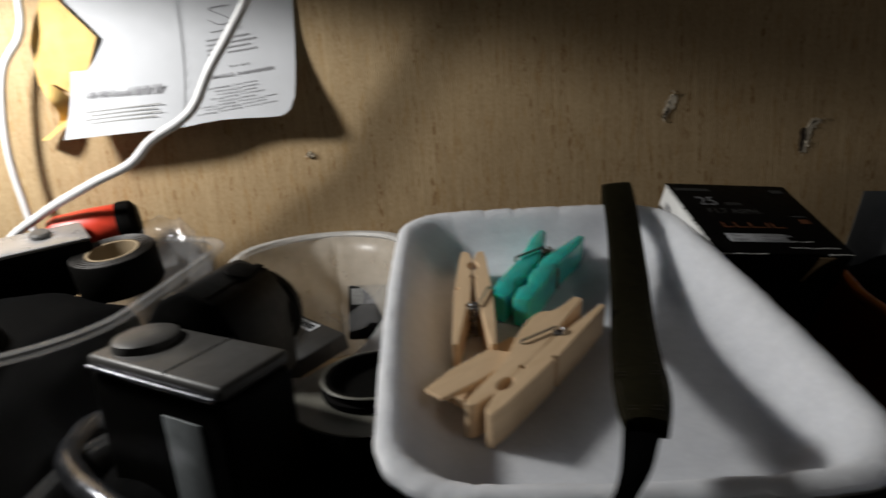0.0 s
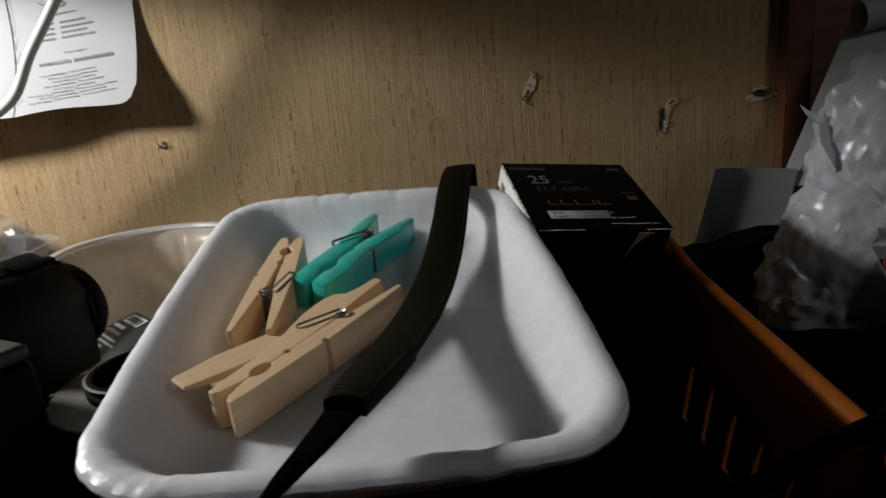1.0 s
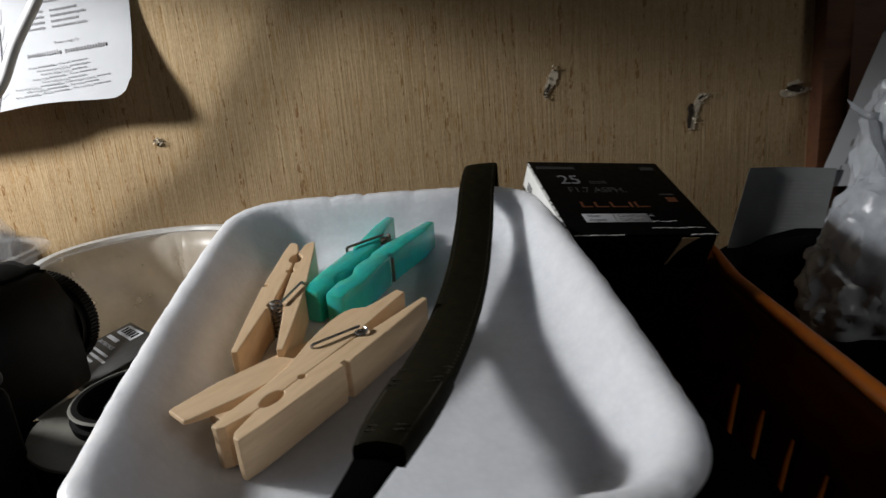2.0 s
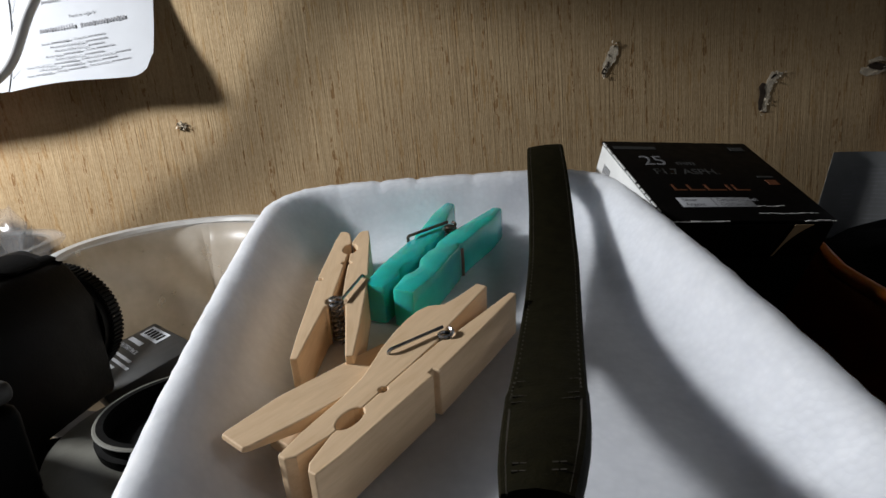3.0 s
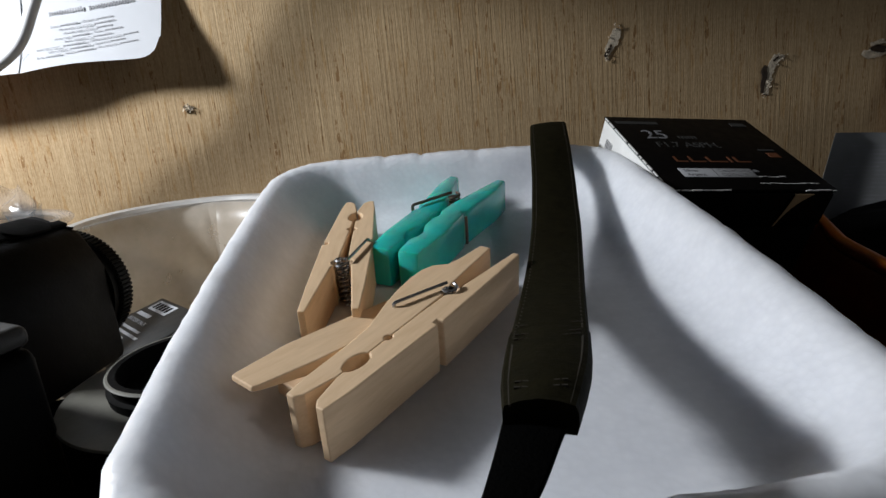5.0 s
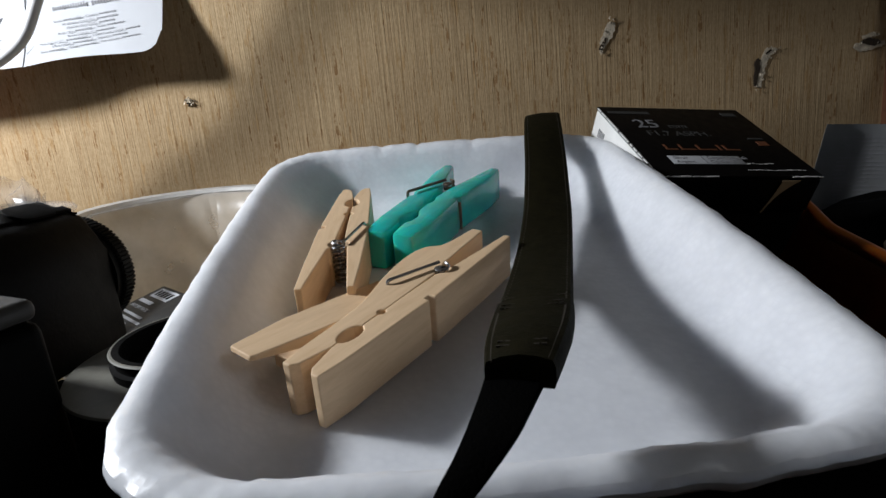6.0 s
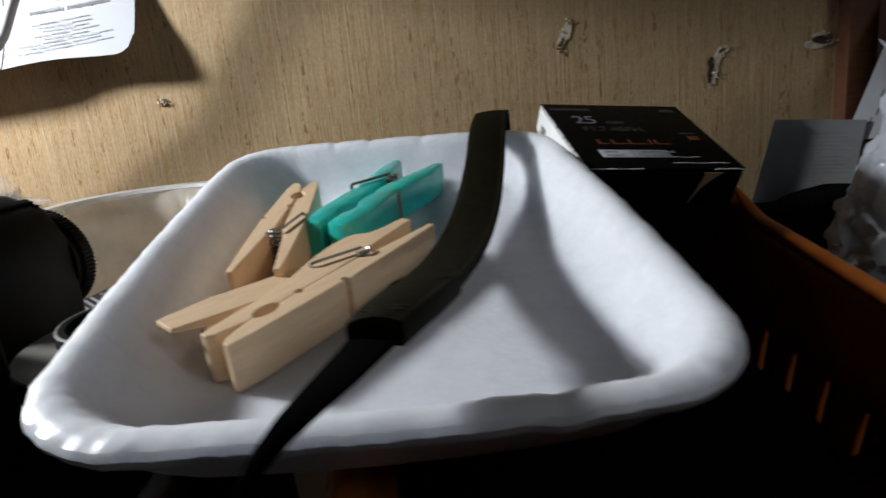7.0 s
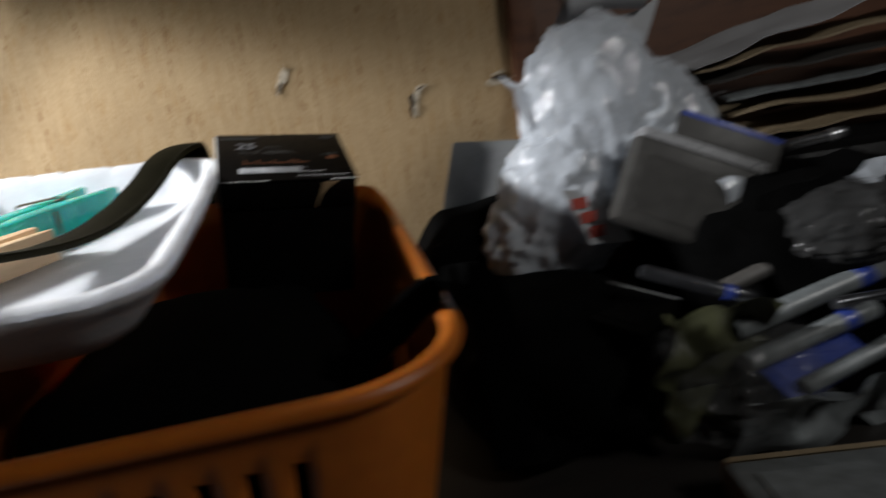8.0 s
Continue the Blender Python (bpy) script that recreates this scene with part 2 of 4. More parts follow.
def lathe(profile, n=48, at=None, bm=None, closed=False):
    """Turns (radius, height) pairs about z."""
    b = bmesh.new()
    rings = []
    for r, z in profile:
        if r < 1e-6:
            rings.append([b.verts.new((0, 0, z))])
        else:
            rings.append([b.verts.new((r * math.cos(2 * math.pi * k / n), r * math.sin(2 * math.pi * k / n), z)) for k in range(n)])
    pairs = list(zip(rings[:-1], rings[1:])) + ([(rings[-1], rings[0])] if closed else [])
    for a, c in pairs:
        for k in range(n):
            q = [a[k % len(a)], a[(k + 1) % n % len(a)], c[(k + 1) % n % len(c)], c[k % len(c)]]
            q = [v for i, v in enumerate(q) if v not in q[:i]]
            if len(q) > 2:
                b.faces.new(q)
    if at is not None:
        bmesh.ops.transform(b, matrix=at, verts=b.verts)
    return joined(bm, b)


def smooth_path(points, steps=8):
    """Catmull-Rom through the points."""
    p = [Vector(v) for v in points]
    p = [p[0] * 2 - p[1]] + p + [p[-1] * 2 - p[-2]]
    out = []
    for k in range(1, len(p) - 2):
        for s in range(steps):
            t = s / steps
            a, b, c, d = p[k - 1], p[k], p[k + 1], p[k + 2]
            out.append(0.5 * (2 * b + (c - a) * t + (2 * a - 5 * b + 4 * c - d) * t * t + (3 * b - a - 3 * c + d) * t ** 3))
    out.append(p[-2])
    return out


def tube(points, radius, n=10, steps=8, bm=None, cap=True):
    path = smooth_path(points, steps)
    b = bmesh.new()
    rings, side = [], None
    for k, q in enumerate(path):
        d = (path[min(k + 1, len(path) - 1)] - path[max(k - 1, 0)]).normalized()
        if side is None:
            side = d.orthogonal().normalized()
        side = (side - d * side.dot(d)).normalized()
        up = d.cross(side)
        rings.append([b.verts.new(q + radius * (math.cos(2 * math.pi * j / n) * side + math.sin(2 * math.pi * j / n) * up)) for j in range(n)])
    for a, c in zip(rings[:-1], rings[1:]):
        for j in range(n):
            b.faces.new((a[j], a[(j + 1) % n], c[(j + 1) % n], c[j]))
    if cap:
        b.faces.new(rings[0])
        b.faces.new(rings[-1])
    return joined(bm, b)


def prism(outline, height, bevel=0.0, bm=None, at=None):
    """An outline in x, y raised along z from 0 to height."""
    b = bmesh.new()
    low = [b.verts.new((x, y, 0)) for x, y in outline]
    f = b.faces.new(low)
    r = bmesh.ops.extrude_face_region(b, geom=[f])
    bmesh.ops.translate(b, vec=(0, 0, height), verts=[v for v in r["geom"] if isinstance(v, bmesh.types.BMVert)])
    bmesh.ops.recalc_face_normals(b, faces=b.faces)
    if bevel:
        es = [e for e in b.edges if e.calc_face_angle(0) > 0.5]
        bmesh.ops.bevel(b, geom=es, offset=bevel, segments=2, affect="EDGES", profile=0.5)
    bmesh.ops.triangulate(b, faces=[f for f in b.faces if len(f.verts) > 4])
    if at is not None:
        bmesh.ops.transform(b, matrix=at, verts=b.verts)
    return joined(bm, b)


def rounded_loop(a, b, r, n=12, bow=0.0):
    """A rounded rectangle of half sizes a, b, anticlockwise, with n points a corner and a side."""
    out = []
    for cx, cy, start in ((a - r, b - r, 0), (-a + r, b - r, 90), (-a + r, -b + r, 180), (a - r, -b + r, 270)):
        for k in range(n + 1):
            w = radians(start + 90 * k / n)
            out.append((cx + r * math.cos(w), cy + r * math.sin(w)))
        nx, ny = {0: (-a + r, b), 90: (-a, -b + r), 180: (a - r, -b), 270: (a, b - r)}[start]
        x0, y0 = out[-1]
        for k in range(1, n):
            t = k / n
            x, y = x0 + (nx - x0) * t, y0 + (ny - y0) * t
            push = bow * 4 * t * (1 - t)
            out.append((x + (push if x >= a - 1e-9 else -push if x <= -a + 1e-9 else 0), y + (push if y >= b - 1e-9 else -push if y <= -b + 1e-9 else 0)))
    return out


def loft(loops, cap_first=False, cap_last=False, bm=None, wrap=False):
    b = bmesh.new()
    rings = [[b.verts.new(v) for v in loop] for loop in loops]
    n = len(rings[0])
    pairs = list(zip(rings[:-1], rings[1:])) + ([(rings[-1], rings[0])] if wrap else [])
    for p, q in pairs:
        for j in range(n):
            b.faces.new((p[j], p[(j + 1) % n], q[(j + 1) % n], q[j]))
    if cap_first:
        b.faces.new(rings[0])
    if cap_last:
        b.faces.new(rings[-1])
    return joined(bm, b)


def patch(fn, nx, ny, thick=(0, -0.0002, 0)):
    """A thin sheet given by fn(u, v), closed at its edges."""
    b = bmesh.new()
    t = Vector(thick)
    lo, hi = ([[b.verts.new(Vector(fn(i / nx, j / ny)) + s * t) for i in range(nx + 1)] for j in range(ny + 1)] for s in (0, 1))
    for g in (lo, hi):
        for j in range(ny):
            for i in range(nx):
                b.faces.new((g[j][i], g[j][i + 1], g[j + 1][i + 1], g[j + 1][i]))
    edge = [(j, 0) for j in range(ny)] + [(ny, i) for i in range(nx)] + [(j, nx) for j in range(ny, 0, -1)] + [(0, i) for i in range(nx, 0, -1)]
    for k, (j, i) in enumerate(edge):
        j2, i2 = edge[(k + 1) % len(edge)]
        b.faces.new((lo[j][i], lo[j2][i2], hi[j2][i2], hi[j][i]))
    return b


def lettering(text, size, mat, parent, m, depth=0.00004, align="LEFT"):
    """Flat raised letters as a mesh part."""
    c = bpy.data.curves.new("lettering", "FONT")
    c.body, c.size, c.extrude, c.align_x = text, size, depth, align
    tmp = new("tmp", c)
    me = bpy.data.meshes.new_from_object(tmp.evaluated_get(bpy.context.evaluated_depsgraph_get()))
    bpy.data.objects.remove(tmp)
    bpy.data.curves.remove(c)
    me.name = "lettering"
    me.materials.clear()
    me.materials.append(mat)
    ob = new("lettering", me)
    ob.parent = parent
    ob.matrix_local = m
    return ob


def frame_of(origin, xdir, ydir):
    """A pose with its x along xdir and y nearest to ydir."""
    x = Vector(xdir).normalized()
    z = x.cross(Vector(ydir)).normalized()
    y = z.cross(x)
    m = Matrix((x, y, z)).transposed().to_4x4()
    m.translation = origin
    return m


# ---------------------------------------------------------------- setting
WALL_Y = 0.386
wall = solid("wall_north", block((0.86, 0.02, 1.6), (-0.2012, WALL_Y + 0.01, 0.7)), GRASS,
             "wall covered in tan woven grasscloth with torn spots", "wall", kind="structure", smooth=False)
solid("trim", block((0.017, 0.05, 1.6), (0.2373, WALL_Y + 0.015, 0.7), 0.001), POST, "dark red-brown upright wooden post beside the wallpaper", "trim", kind="structure")
solid("wall_recess", block((0.9, 0.02, 1.6), (0.70, WALL_Y + 0.16, 0.7)), POST, "dark wooden back of the recess beside the post", "wall", kind="structure", smooth=False)
solid("desk", block((2.0, 1.1, 0.03), (0.0, 0.05, -0.015), 0.003), DESK, "dark wooden desk top under all the clutter", "desk", kind="structure")
solid("floor", block((4.2, 4.2, 0.05), (0.0, -0.9, -0.78)), DESK, "dark wooden floor of the room", "floor", kind="structure", smooth=False)
solid("ceiling", block((4.2, 4.2, 0.05), (0.0, -0.9, 1.75)), PAINT, "plain painted ceiling", "ceiling", kind="structure", smooth=False)
solid("wall_south", block((4.2, 0.05, 2.6), (0.0, -2.9, 0.5)), PAINT, "plain painted wall", "wall", kind="structure", smooth=False)
solid("wall_west", block((0.05, 4.2, 2.6), (-2.1, -0.9, 0.5)), PAINT, "plain painted wall", "wall", kind="structure", smooth=False)
solid("wall_east", block((0.05, 4.2, 2.6), (2.1, -0.9, 0.5)), PAINT, "plain painted wall", "wall", kind="structure", smooth=False)
solid("wall_far", block((1.5, 0.05, 2.6), (-1.35, 0.75, 0.5)), PAINT, "plain painted wall", "wall", kind="structure", smooth=False)


def ragged(spine, seed, rough=0.22):
    """Outline of a torn strip along a spine of (x, z, width)."""
    rng = random.Random(seed)
    left, right = [], []
    for k in range(len(spine) - 1):
        (x0, y0, w0), (x1, y1, w1) = spine[k], spine[k + 1]
        d = Vector((x1 - x0, y1 - y0)).normalized()
        for s in range(4):
            t = s / 4
            w = (w0 + (w1 - w0) * t) / 2
            p = Vector((x0 + (x1 - x0) * t, y0 + (y1 - y0) * t))
            left.append(p + Vector((-d.y, d.x)) * w * (1 + rng.uniform(-rough, rough)))
            right.append(p - Vector((-d.y, d.x)) * w * (1 + rng.uniform(-rough, rough)))
    return [tuple(p) for p in right + left[::-1]]


def torn_patch(x, z, bare, hollows, seed, unit=0.000108):
    """A torn place of the wallpaper: bare plaster strips, hollows painted as dark shade, and curled flakes."""
    rng = random.Random(seed)
    m = Matrix.Translation((x, WALL_Y - 0.0002, z)) @ Matrix.Rotation(radians(90), 4, "X") @ Matrix.Scale(unit, 4)
    p = None
    for k, spine in enumerate(bare):
        b = prism(ragged(spine, seed + k), 4.0)
        bmesh.ops.transform(b, matrix=m, verts=b.verts)
        p = part("torn_patch", b, PLASTER, p or wall, "torn pale spot in the wallpaper", smooth=False)
        p = p if k == 0 else p.parent
    # hollows are not cut in: raised patches whose dark colour stands for shade
    for k, spine in enumerate(hollows):
        b = prism(ragged(spine, seed + 20 + k), 7.0)
        bmesh.ops.transform(b, matrix=m, verts=b.verts)
        part("hollow", b, HOLE_SHADE, p, smooth=False)
    b = bmesh.new()
    for spine in bare:
        for k in range(26):
            x0, y0, w0 = rng.choice(spine)
            px, py = x0 + rng.uniform(-0.6, 0.6) * w0, y0 + rng.uniform(-0.6, 0.6) * w0
            s = rng.uniform(4, 11)
            v = [b.verts.new((px + rng.uniform(-s, s), py + rng.uniform(-s, s), rng.uniform(4, 20))) for _ in range(4)]
            b.faces.new(v[:3])
            b.faces.new(v[1:])
    bmesh.ops.transform(b, matrix=m, verts=b.verts)
    part("flakes", b, PLASTER, p, smooth=False)


torn_patch(0.073, 0.2085, [[(-35, -74, 10), (-25, -37, 30), (0, 3, 44), (20, 43, 48), (20, 74, 22)]], [[(-38, -60, 12), (-30, -42, 20), (-15, -22, 13), (-7, 2, 5)]], 3)
torn_patch(0.1600, 0.1855, [[(-36, -96, 30), (-25, -45, 30), (-18, 0, 34), (-8, 40, 38), (15, 70, 44), (40, 78, 24), (66, 84, 8)]],
           [[(-50, -88, 12), (-50, -45, 24), (-42, -5, 27), (-45, 25, 28), (-30, 46, 12)], [(0, 62, 8), (20, 78, 9), (40, 84, 5)]], 8)
torn_patch(0.2175, 0.1935, [[(-70, -10, 22), (-35, -24, 40), (5, -24, 34), (60, -14, 28), (100, -4, 14)], [(-30, 25, 14), (20, 36, 22), (45, 30, 10)]],
           [[(-35, 2, 10), (5, 5, 36), (35, -5, 32), (75, 0, 12)]], 5)
torn_patch(-0.1471, 0.1951, [[(-16, 6, 14), (0, 8, 20), (16, -4, 12)]], [[(-4, -8, 10), (10, -12, 12)]], 12)

# ---------------------------------------------------------------- foam tray
TRAY = frame_of((-0.026, 0.2083, 0.1530), (1, 0, -0.0255), (0, 1, 0.18))
TRAY_FLOOR = -0.0170


def foam_tray():
    tray = thing("foam_tray", "shallow white expanded-foam food tray with nicked rim", "tray", TRAY)
    prof = [(0.0, -0.0024), (0.0005, -0.0009), (0.0020, 0.0), (0.0042, -0.0001), (0.0062, -0.0012), (0.0080, -0.0036), (0.0110, -0.0082),
            (0.0140, -0.0125), (0.0170, -0.0151), (0.0205, -0.0165), (0.026, TRAY_FLOOR), (0.034, TRAY_FLOOR)]
    under = [(0.0003, -0.0037), (0.0014, -0.0052), (0.0036, -0.0070), (0.0070, -0.0112), (0.0105, -0.0158), (0.0140, -0.0198), (0.0180, -0.0226), (0.0225, -0.0238), (0.027, -0.0240)]

    def rings(steps, nick):
        loops = []
        for inset, z in steps:
            a, b = 0.0642 - inset, 0.0897 - inset
            r = max(0.006, 0.024 - inset * 0.55)
            loop = []
            for x, y in rounded_loop(a, b, r, 44, 0.0016):
                y += 0.0012
                k = 1.0 if inset < 0.009 else 0.4
                nx = noise.noise((x * 90, y * 90, 1.3)) * 0.00032 * k
                nz = noise.noise((x * 140, y * 140, z * 60 + 4)) * 0.0003 * k
                if nick and inset < 0.004 and x < -0.03 and y < -0.06:
                    nz -= 0.0003 * max(0, noise.noise((x * 230, y * 230, 9))) + 0.0002
                    nx += 0.0002 * max(0, noise.noise((x * 210, y * 210, 2)))
                if inset < 0.0065:
                    nz += 0.00026 * noise.noise((x * 430, y * 430, 3.7)) - 0.0008 * max(0.0, noise.noise((x * 260, y * 260, 6.1)) - 0.36)
                    nx += 0.00026 * noise.noise((x * 390, y * 390, 8.2))
                # two nicks in the far rim and one dent in the near rim
                if inset < 0.0065 and y > 0.07:
                    nz -= 0.0009 * math.exp(-((x + 0.0235) / 0.0012) ** 2) + 0.0011 * math.exp(-((x + 0.0095) / 0.0009) ** 2) + 0.0006 * math.exp(-((x - 0.012) / 0.0016) ** 2)
                if inset < 0.0065 and y < -0.07:
                    nz -= 0.0007 * math.exp(-((x - 0.026) / 0.0035) ** 2)
                loop.append((x + nx, y + nx, z + nz))
            loops.append(loop)
        return loops

    part("tray_inside", loft(rings(prof, True), False, True), FOAM, tray)
    part("tray_skirt", loft(rings(list(reversed(under)) + prof[:1], True), True, False), FOAM, tray, "smooth outer side of the tray")
    return tray


tray = foam_tray()


# ---------------------------------------------------------------- clothespins
PIN_L, PIN_T, PIN_W = 0.0725, 0.0056, 0.0118


def prong_outline():
    """Side view of one prong; the seam at y = 0, the jaw at x = 0."""
    pts = [(0.0, 0.0028), (0.0016, 0.0015), (0.0085, 0.0)]
    for k in range(9):
        a = math.pi * (1 - k / 8)
        pts.append((0.0140 + 0.0036 * math.cos(a), 0.0019 * math.sin(a)))
    pts += [(0.0205, 0.0)]
    for k in range(5):
        a = math.pi * (1 - k / 4)
        pts.append((0.0240 + 0.0011 * math.cos(a), 0.0009 * math.sin(a)))
    pts += [(0.034, 0.0), (0.0445, 0.0002)]
    for k in range(5):
        a = math.pi * (1 - k / 4)
        pts.append((0.0470 + 0.0018 * math.cos(a), 0.0006 + 0.0011 * math.sin(a)))
    pts += [(0.0495, 0.0014), (PIN_L, 0.0034), (PIN_L, 0.0052), (0.060, 0.0058), (0.0350, PIN_T + 0.0008), (0.0347, PIN_T - 0.0008), (0.0332, PIN_T - 0.0008),
            (0.0329, PIN_T + 0.0006), (0.018, PIN_T + 0.0001), (0.006, 0.0053), (0.0, 0.0046)]
    return pts


def spring(wide, x, hook, back, r=0.00042):
    """A tight coil across a pin and two straight arms that hook into the prongs' grooves."""
    top = wide + 0.0010
    coil = [(x + 0.0016 * math.cos(k * math.pi / 6), 0.0016 * math.sin(k * math.pi / 6), -0.0002 + (top + 0.0002) * k / 108) for k in range(109)]
    b = tube(coil, r, 7, 2)
    hx, hy = hook
    tube([(x + 0.0012, 0.0016, top), (hx, hy, top)], r, 8, 1, bm=b)
    tube([(hx + 0.0002, hy, top), (hx - 0.0006, hy + 0.0003, top - 0.0004), (hx - 0.0007, hy + 0.0003, top - 0.002)], r, 8, 6, bm=b)
    if back:
        bx, by = back
        tube([(bx, by - 0.0003, 0.001), (bx, by - 0.0003, 0.006), (bx, by - 0.0001, wide * 0.86)], r, 8, 6, bm=b)
    return b


def wooden_pin(name, label, m, spread=0.0, bulge=0.0, hinge=0.0432, group="wooden clothespins"):
    pin = thing(name, label, "clothespin", m, group)
    for side in (1, -1):
        pts = prong_outline()
        if side > 0 and bulge:
            cut = pts.index((PIN_L, 0.0034))
            pts = pts[:cut] + [(PIN_L, 0.0034), (PIN_L, 0.0066), (0.0640, 0.0072), (0.0590, 0.0082), (0.0565, 0.0112), (0.0530, 0.0122), (0.0480, 0.0121), (0.0420, 0.0112), (0.0360, 0.0098), (0.0310, 0.0082),
                               (0.0250, 0.0064), (0.0180, 0.0057), (0.006, 0.0053), (0.0, 0.0046)]
        pivot = Vector((hinge, 0.0006))
        turned = []
        for x, y in pts:
            d = Vector((x, y)) - pivot
            d.rotate(Matrix.Rotation(radians(spread), 2))
            q = pivot + d
            turned.append((q.x, side * q.y))
        b = prism(turned, PIN_W, 0.0003)
        part("prong", b, PINE, pin, smooth=False)
    part("spring", spring(PIN_W, 0.0472, (0.0352, 0.0064 if bulge else 0.0056), None), STEEL, pin, "bright steel spring")
    return pin


def tray_point(x, y, z):
    """Place of the tray from world x, y and a height under its rim."""
    inv = TRAY.inverted()
    p = inv @ Vector((x, y, 0.1148 - 0.0255 * x + 0.18 * y))
    return Vector((p.x, p.y, z))


def on_tray(x0, y0, x1, y1, z, tip=0.0):
    """A pose on the tray's floor with its x from the first world place towards the second."""
    a, b = tray_point(x0, y0, z), tray_point(x1, y1, z)
    b.z += tip
    return TRAY @ frame_of(a, b - a, Vector((0, 0, 1)).cross(b - a))


wooden_pin("clothespin", "pale wooden clothespin with steel spring lying in the foam tray", on_tray(-0.0635, 0.1575, -0.0200, 0.2115, TRAY_FLOOR + 0.0002), bulge=0.35)
wooden_pin("clothespin", "pale wooden clothespin standing against the tray's side wall", on_tray(-0.0574, 0.2605, -0.0600, 0.2205, TRAY_FLOOR + 0.0002), 1.5, hinge=0.003)


def plank_pin():
    """A third pin on its back: only its upper prong's handle shows from under the others."""
    a, b = tray_point(-0.0755, 0.1640, -0.0036), tray_point(-0.0430, 0.1975, -0.0090)
    m = TRAY @ frame_of(a, b - a, Vector((0, 0, 1)).cross(b - a))
    pin = thing("clothespin", "pale wooden clothespin on its back half under another", "clothespin", m, "wooden clothespins")
    w = 0.0050
    out = [(0.0, -0.0032), (0.0012, -0.0036), (0.014, -w), (0.044, -w), (0.044, w), (0.014, w), (0.0012, 0.0036), (0.0, 0.0032)]
    b = prism(out, 0.0034, 0.0003, at=Matrix.Translation((0, 0, -0.0034)))
    for vert in b.verts:
        if vert.co.z < -0.0017 and vert.co.x < 0.02:
            vert.co.z = -0.0014 - 0.0020 * max(0.0, vert.co.x / 0.02)
        if vert.co.z > -0.001 and vert.co.x < 0.004:
            vert.co.z -= 0.0004
    part("prong", b, PINE, pin, smooth=False)
    part("prong", prism(out, 0.0032, 0.0003, at=Matrix.Translation((0.010, 0, -0.0090)) @ Matrix.Rotation(radians(-4), 4, "Y")), PINE, pin, smooth=False)
    return pin


plank_pin()


def teal_pin():
    pin = thing("clothespin", "translucent teal plastic clothespin with dulled spring", "clothespin", on_tray(-0.0472, 0.2192, -0.0155, 0.2775, TRAY_FLOOR + 0.0002))
    for side in (1, -1):
        out = [(0.0, 0.0012), (0.009, 0.0006), (0.0115, 0.0020), (0.0150, 0.0023), (0.0175, 0.0012), (0.0195, 0.0004), (0.026, 0.0004), (0.0275, 0.0012), (0.030, 0.0012), (0.0315, 0.0004), (0.040, 0.0012),
               (0.0665, 0.0072), (0.0665, 0.0108), (0.0560, 0.0110), (0.040, 0.0090), (0.034, 0.0086), (0.0335, 0.0074), (0.0322, 0.0074), (0.0318, 0.0086), (0.012, 0.0088), (0.0, 0.0076)]
        part("prong", prism([(x, side * y) for x, y in out], 0.0118, 0.0011), TEAL, pin)
    b = spring(0.0118, 0.0446, (0.0318, 0.0086), (0.0328, -0.0084), 0.0005)
    part("spring", b, RUST, pin, "dull dark wire spring")
    return pin


teal_pin()


# ---------------------------------------------------------------- strap across the tray
def ribbon(points, widths, thick, sides=None, steps=6, bm=None):
    """A band along points, its flat side facing up, rounded at its edges."""
    path = smooth_path(points, steps)
    n = len(path)
    w = [widths[min(int(k / steps), len(widths) - 1)] + (widths[min(int(k / steps) + 1, len(widths) - 1)] - widths[min(int(k / steps), len(widths) - 1)]) * ((k % steps) / steps) for k in range(n)]
    loops = []
    for k, q in enumerate(path):
        d = (path[min(k + 1, n - 1)] - path[max(k - 1, 0)]).normalized()
        side = Vector((1, 0.1, 0))
        side = (side - d * side.dot(d)).normalized()
        up = d.cross(side)
        up = up if up.z > 0 or abs(up.z) < 0.3 else -up
        h, e = w[k] / 2, thick / 2
        cross = [(-h, -e * 0.5), (-h, e * 0.5), (-h * 0.93, e), (-h * 0.5, e * 1.35), (0, e * 1.5), (h * 0.5, e * 1.35), (h * 0.93, e), (h, e * 0.5), (h, -e * 0.5), (h * 0.93, -e), (0, -e * 0.8), (-h * 0.93, -e)]
        loops.append([q + side * x + up * y for x, y in cross])
    return loft(loops, True, True, bm)


STRAP_PATH = [(0.0235, 0.3300, 0.128), (0.0222, 0.3265, 0.155), (0.0208, 0.3195, 0.1722), (0.0165, 0.3010, 0.1720), (0.0121, 0.2811, 0.1668), (0.0087, 0.2652, 0.1597), (0.0051, 0.2501, 0.1538), (0.0014, 0.2349, 0.1490),
              (-0.0045, 0.2135, 0.1445), (-0.0116, 0.1883, 0.1432), (-0.0192, 0.1604, 0.1452), (-0.0216, 0.1512, 0.1464), (-0.0240, 0.1425, 0.1475), (-0.0262, 0.1350, 0.1483), (-0.0282, 0.1280, 0.1487)]
TAIL_PATH = [(-0.0268, 0.1340, 0.1478), (-0.0293, 0.1282, 0.1472), (-0.0332, 0.1190, 0.1468), (-0.0367, 0.1128, 0.1460), (-0.0404, 0.1085, 0.1440), (-0.0440, 0.1052, 0.1400), (-0.0475, 0.1035, 0.130), (-0.052, 0.102, 0.11), (-0.056, 0.100, 0.07)]


